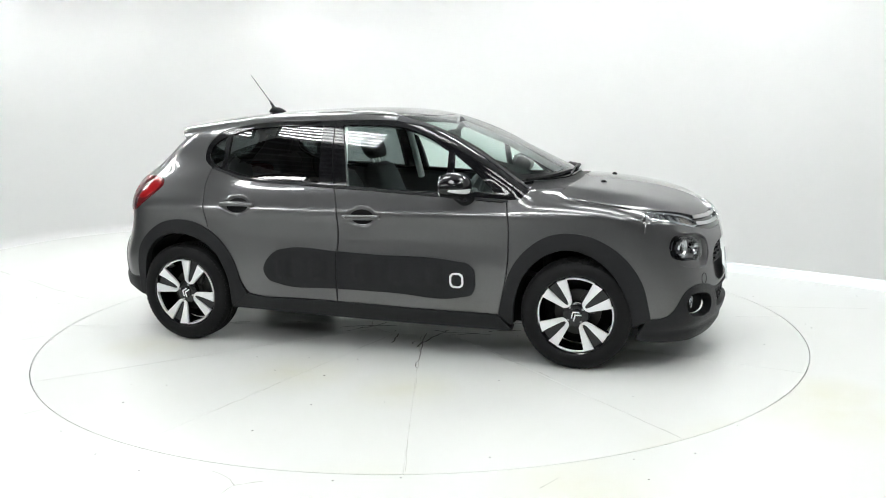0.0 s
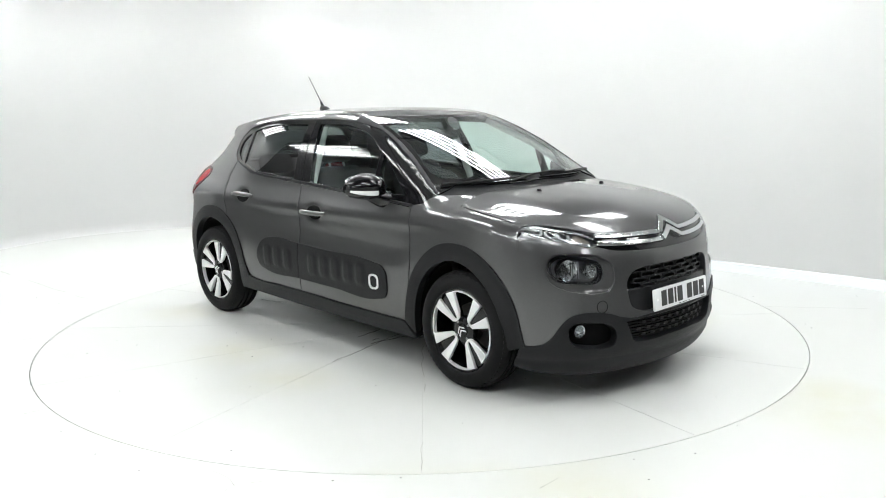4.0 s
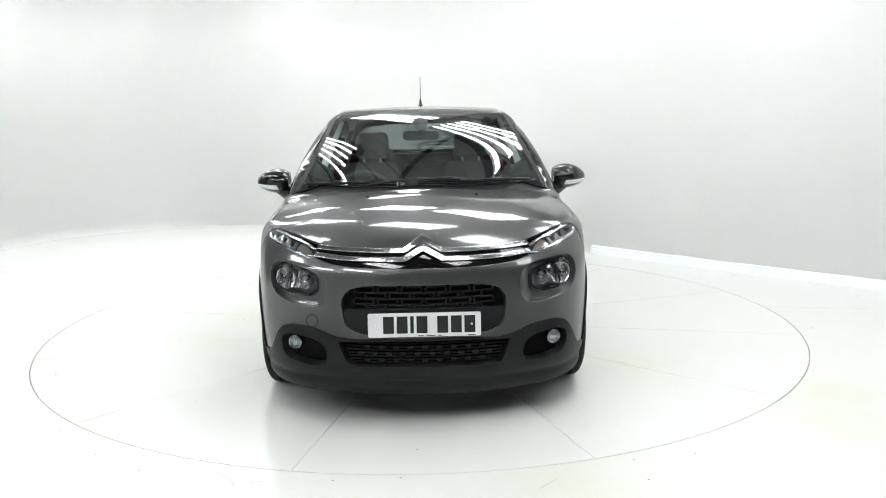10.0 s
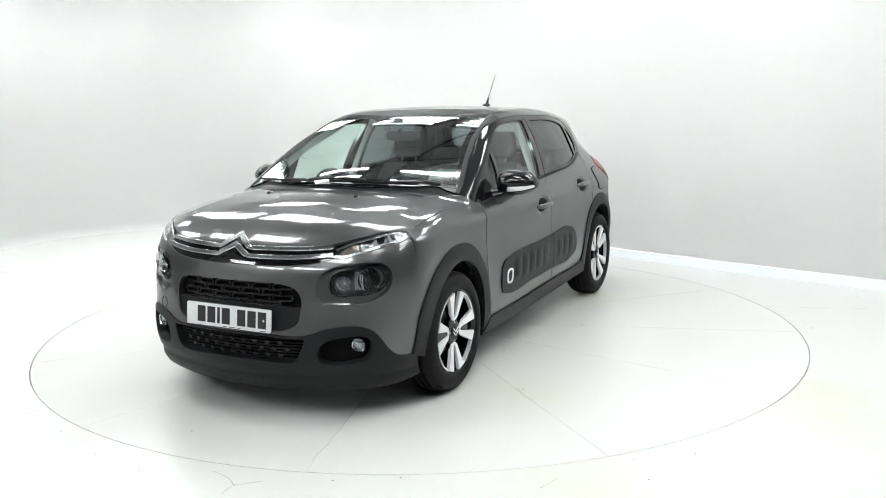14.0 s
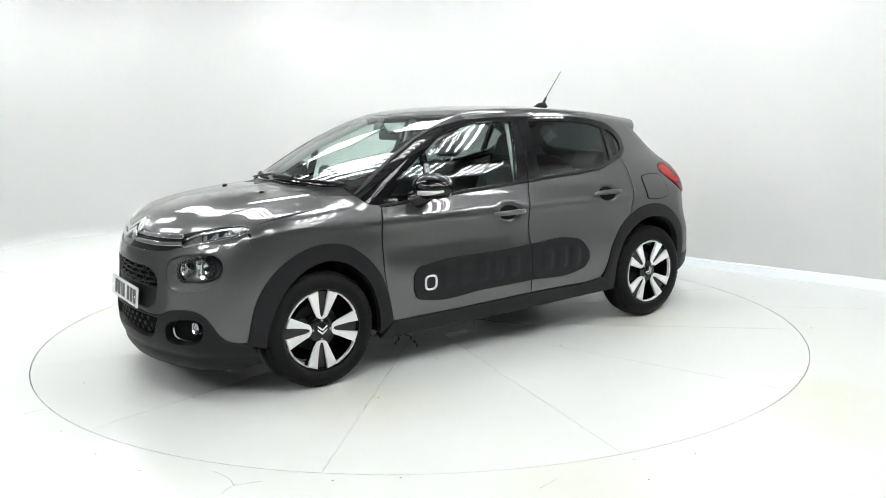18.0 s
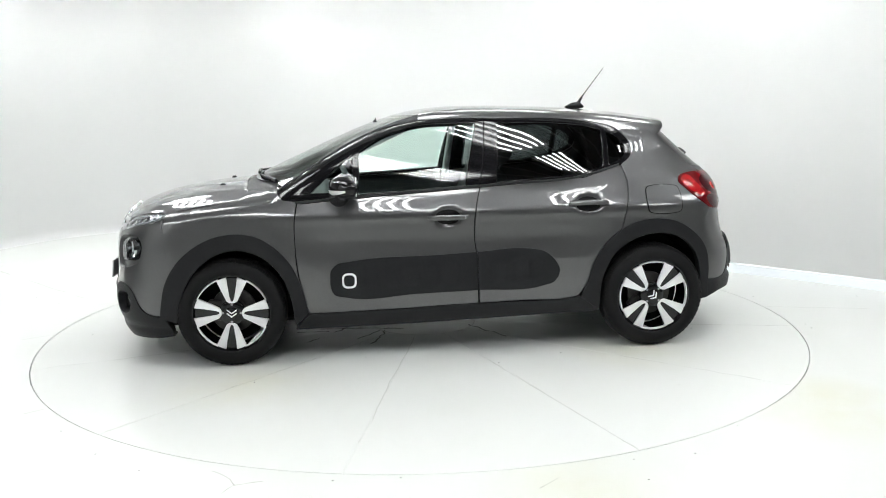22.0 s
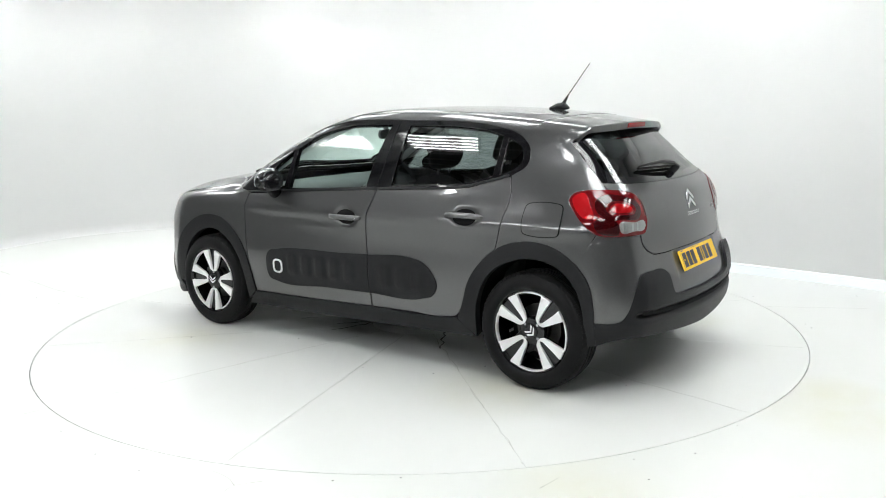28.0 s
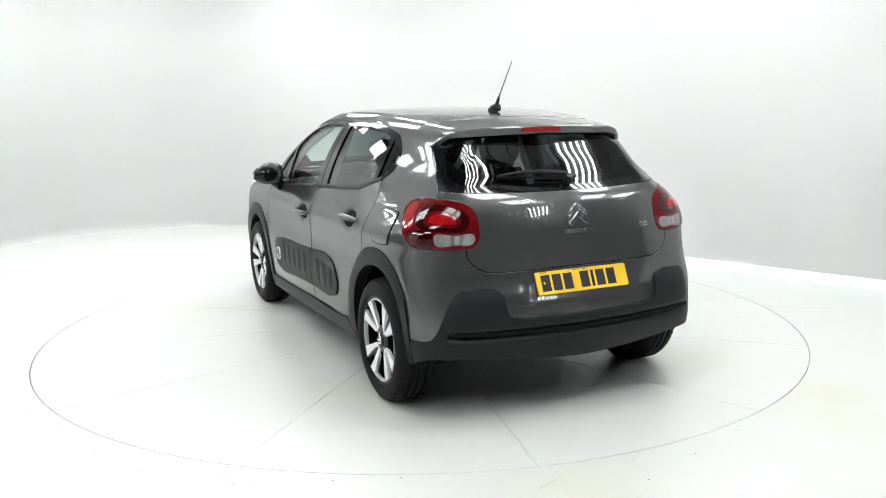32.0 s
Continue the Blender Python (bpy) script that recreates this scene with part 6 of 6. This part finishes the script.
def seat_form(w, pts):
    """A cushion swept across its width, from a side profile (x, z)."""
    bm = bmesh.new()
    n = len(pts)
    cx, cz = sum(p[0] for p in pts) / n, sum(p[1] for p in pts) / n
    rows = []
    for f, k in ((-1, 0.45), (-0.96, 0.68), (-0.87, 0.87), (-0.72, 0.98), (-0.4, 0.99), (0, 0.97), (0.4, 0.99), (0.72, 0.98), (0.87, 0.87), (0.96, 0.68), (1, 0.45)):
        rows.append([bm.verts.new((cx + (p[0] - cx) * k, f * w / 2, cz + (p[1] - cz) * k)) for p in pts])
    for a, b in zip(rows, rows[1:]):
        for j in range(n):
            bm.faces.new((a[j], a[(j + 1) % n], b[(j + 1) % n], b[j]))
    bm.faces.new(rows[0])
    bm.faces.new(rows[-1])
    bmesh.ops.recalc_face_normals(bm, faces=bm.faces)
    return bm


def front_seat(y):
    bm = seat_form(0.50, [(a[0], a[1]) for a in smooth_line([(0.22, 0.50), (0.24, 0.42), (0.10, 0.36), (-0.28, 0.34), (-0.32, 0.42), (-0.20, 0.50), (0.0, 0.53)], 0.06)])
    bm.transform(Matrix.Translation((0, y, 0)))
    st = part("front_seat", bm, CLOTH, car, "dark cloth front seat")
    bm = seat_form(0.46, [(a[0], a[1]) for a in smooth_line([(-0.20, 0.46), (-0.24, 0.70), (-0.34, 0.95), (-0.40, 1.07), (-0.46, 1.09), (-0.50, 1.05), (-0.47, 0.90), (-0.38, 0.60), (-0.32, 0.42)], 0.06)])
    bm.transform(Matrix.Translation((0, y, 0)))
    part("backrest", bm, CLOTH, st)
    bm = seat_form(0.24, [(a[0], a[1]) for a in smooth_line([(-0.42, 1.13), (-0.44, 1.22), (-0.48, 1.295), (-0.53, 1.30), (-0.55, 1.25), (-0.53, 1.15), (-0.48, 1.11)], 0.04)])
    bm.transform(Matrix.Translation((0, y, 0)))
    part("headrest", bm, CLOTH, st)
    for dy in (-0.06, 0.06):
        bm = bmesh.new()
        tube(bm, [(-0.45, y + dy, 1.05), (-0.49, y + dy, 1.16)], 0.007, 8)
        part("headrest_post", bm, STEEL, st)


for y in (0.36, -0.36):
    front_seat(y)
bm = seat_form(1.24, [(a[0], a[1]) for a in smooth_line([(-0.55, 0.50), (-0.54, 0.42), (-0.70, 0.36), (-1.05, 0.36), (-1.08, 0.46), (-0.80, 0.53)], 0.06)])
bench = part("rear_bench", bm, CLOTH, car, "dark cloth rear bench")
bm = seat_form(1.22, [(a[0], a[1]) for a in smooth_line([(-0.98, 0.46), (-1.03, 0.70), (-1.12, 0.98), (-1.17, 1.02), (-1.22, 1.00), (-1.20, 0.80), (-1.10, 0.42)], 0.06)])
part("backrest", bm, CLOTH, bench)
for y in (-0.38, 0.38):
    bm = seat_form(0.26, [(a[0], a[1]) for a in smooth_line([(-1.13, 1.02), (-1.14, 1.10), (-1.18, 1.15), (-1.23, 1.14), (-1.24, 1.06), (-1.20, 1.00)], 0.04)])
    bm.transform(Matrix.Translation((0, y, 0)))
    part("headrest", bm, CLOTH, bench)
bm = bmesh.new()
box(bm, -1.76, -1.20, -0.60, 0.60, 0.955, 0.975, 0.005)
part("parcel_shelf", bm, TRIM, car, "dark parcel shelf")
# mirror and sensor pod behind the windscreen
bm = bmesh.new()
prism(bm, round_rect(0.24, 0.062, 0.028), -0.012, 0.012, pose(0.245, 0, 1.300, 0, 90, 0) @ pose(0, 0, 0, 0, 0, 90), 0.006)
rear_view = part("rear_view_mirror", bm, TRIM, car, "black rear-view mirror")
bm = bmesh.new()
tube(bm, [(0.255, 0, 1.31), (0.30, 0, 1.36), (0.32, 0, 1.375)], [0.012, 0.02, 0.05], 12)
part("mirror_stem", bm, TRIM, rear_view)
# inner pillars
for s in (1, -1):
    for path in ([(-0.30, s * 0.56, 1.39), (-0.27, s * 0.66, 1.15), (-0.25, s * 0.74, 0.95)], [(0.10, s * 0.555, 1.375), (0.45, s * 0.635, 1.225), (0.83, s * 0.705, 1.00)], [(-1.20, s * 0.50, 1.36), (-1.30, s * 0.57, 1.18), (-1.38, s * 0.64, 0.96)]):
        bm = bmesh.new()
        tube(bm, path, [0.022, 0.024, 0.026], 10)
        part("pillar_lining", bm, LINER if path[0][0] > -1 else TRIM, car, "pillar lining")


# ---------------------------------------------------------------- movement
def motions():
    rows = []
    for t, a in HEADING:
        rows.append((t, a))
    walk(turntable, [(t, pose(0, 0, 0, 0, 0, a)) for t, a in rows])
    walk(car, [(t, pose(0, 0, 0, 0, 0, a) @ pose(0, 0.011, 0)) for t, a in rows])


motions()
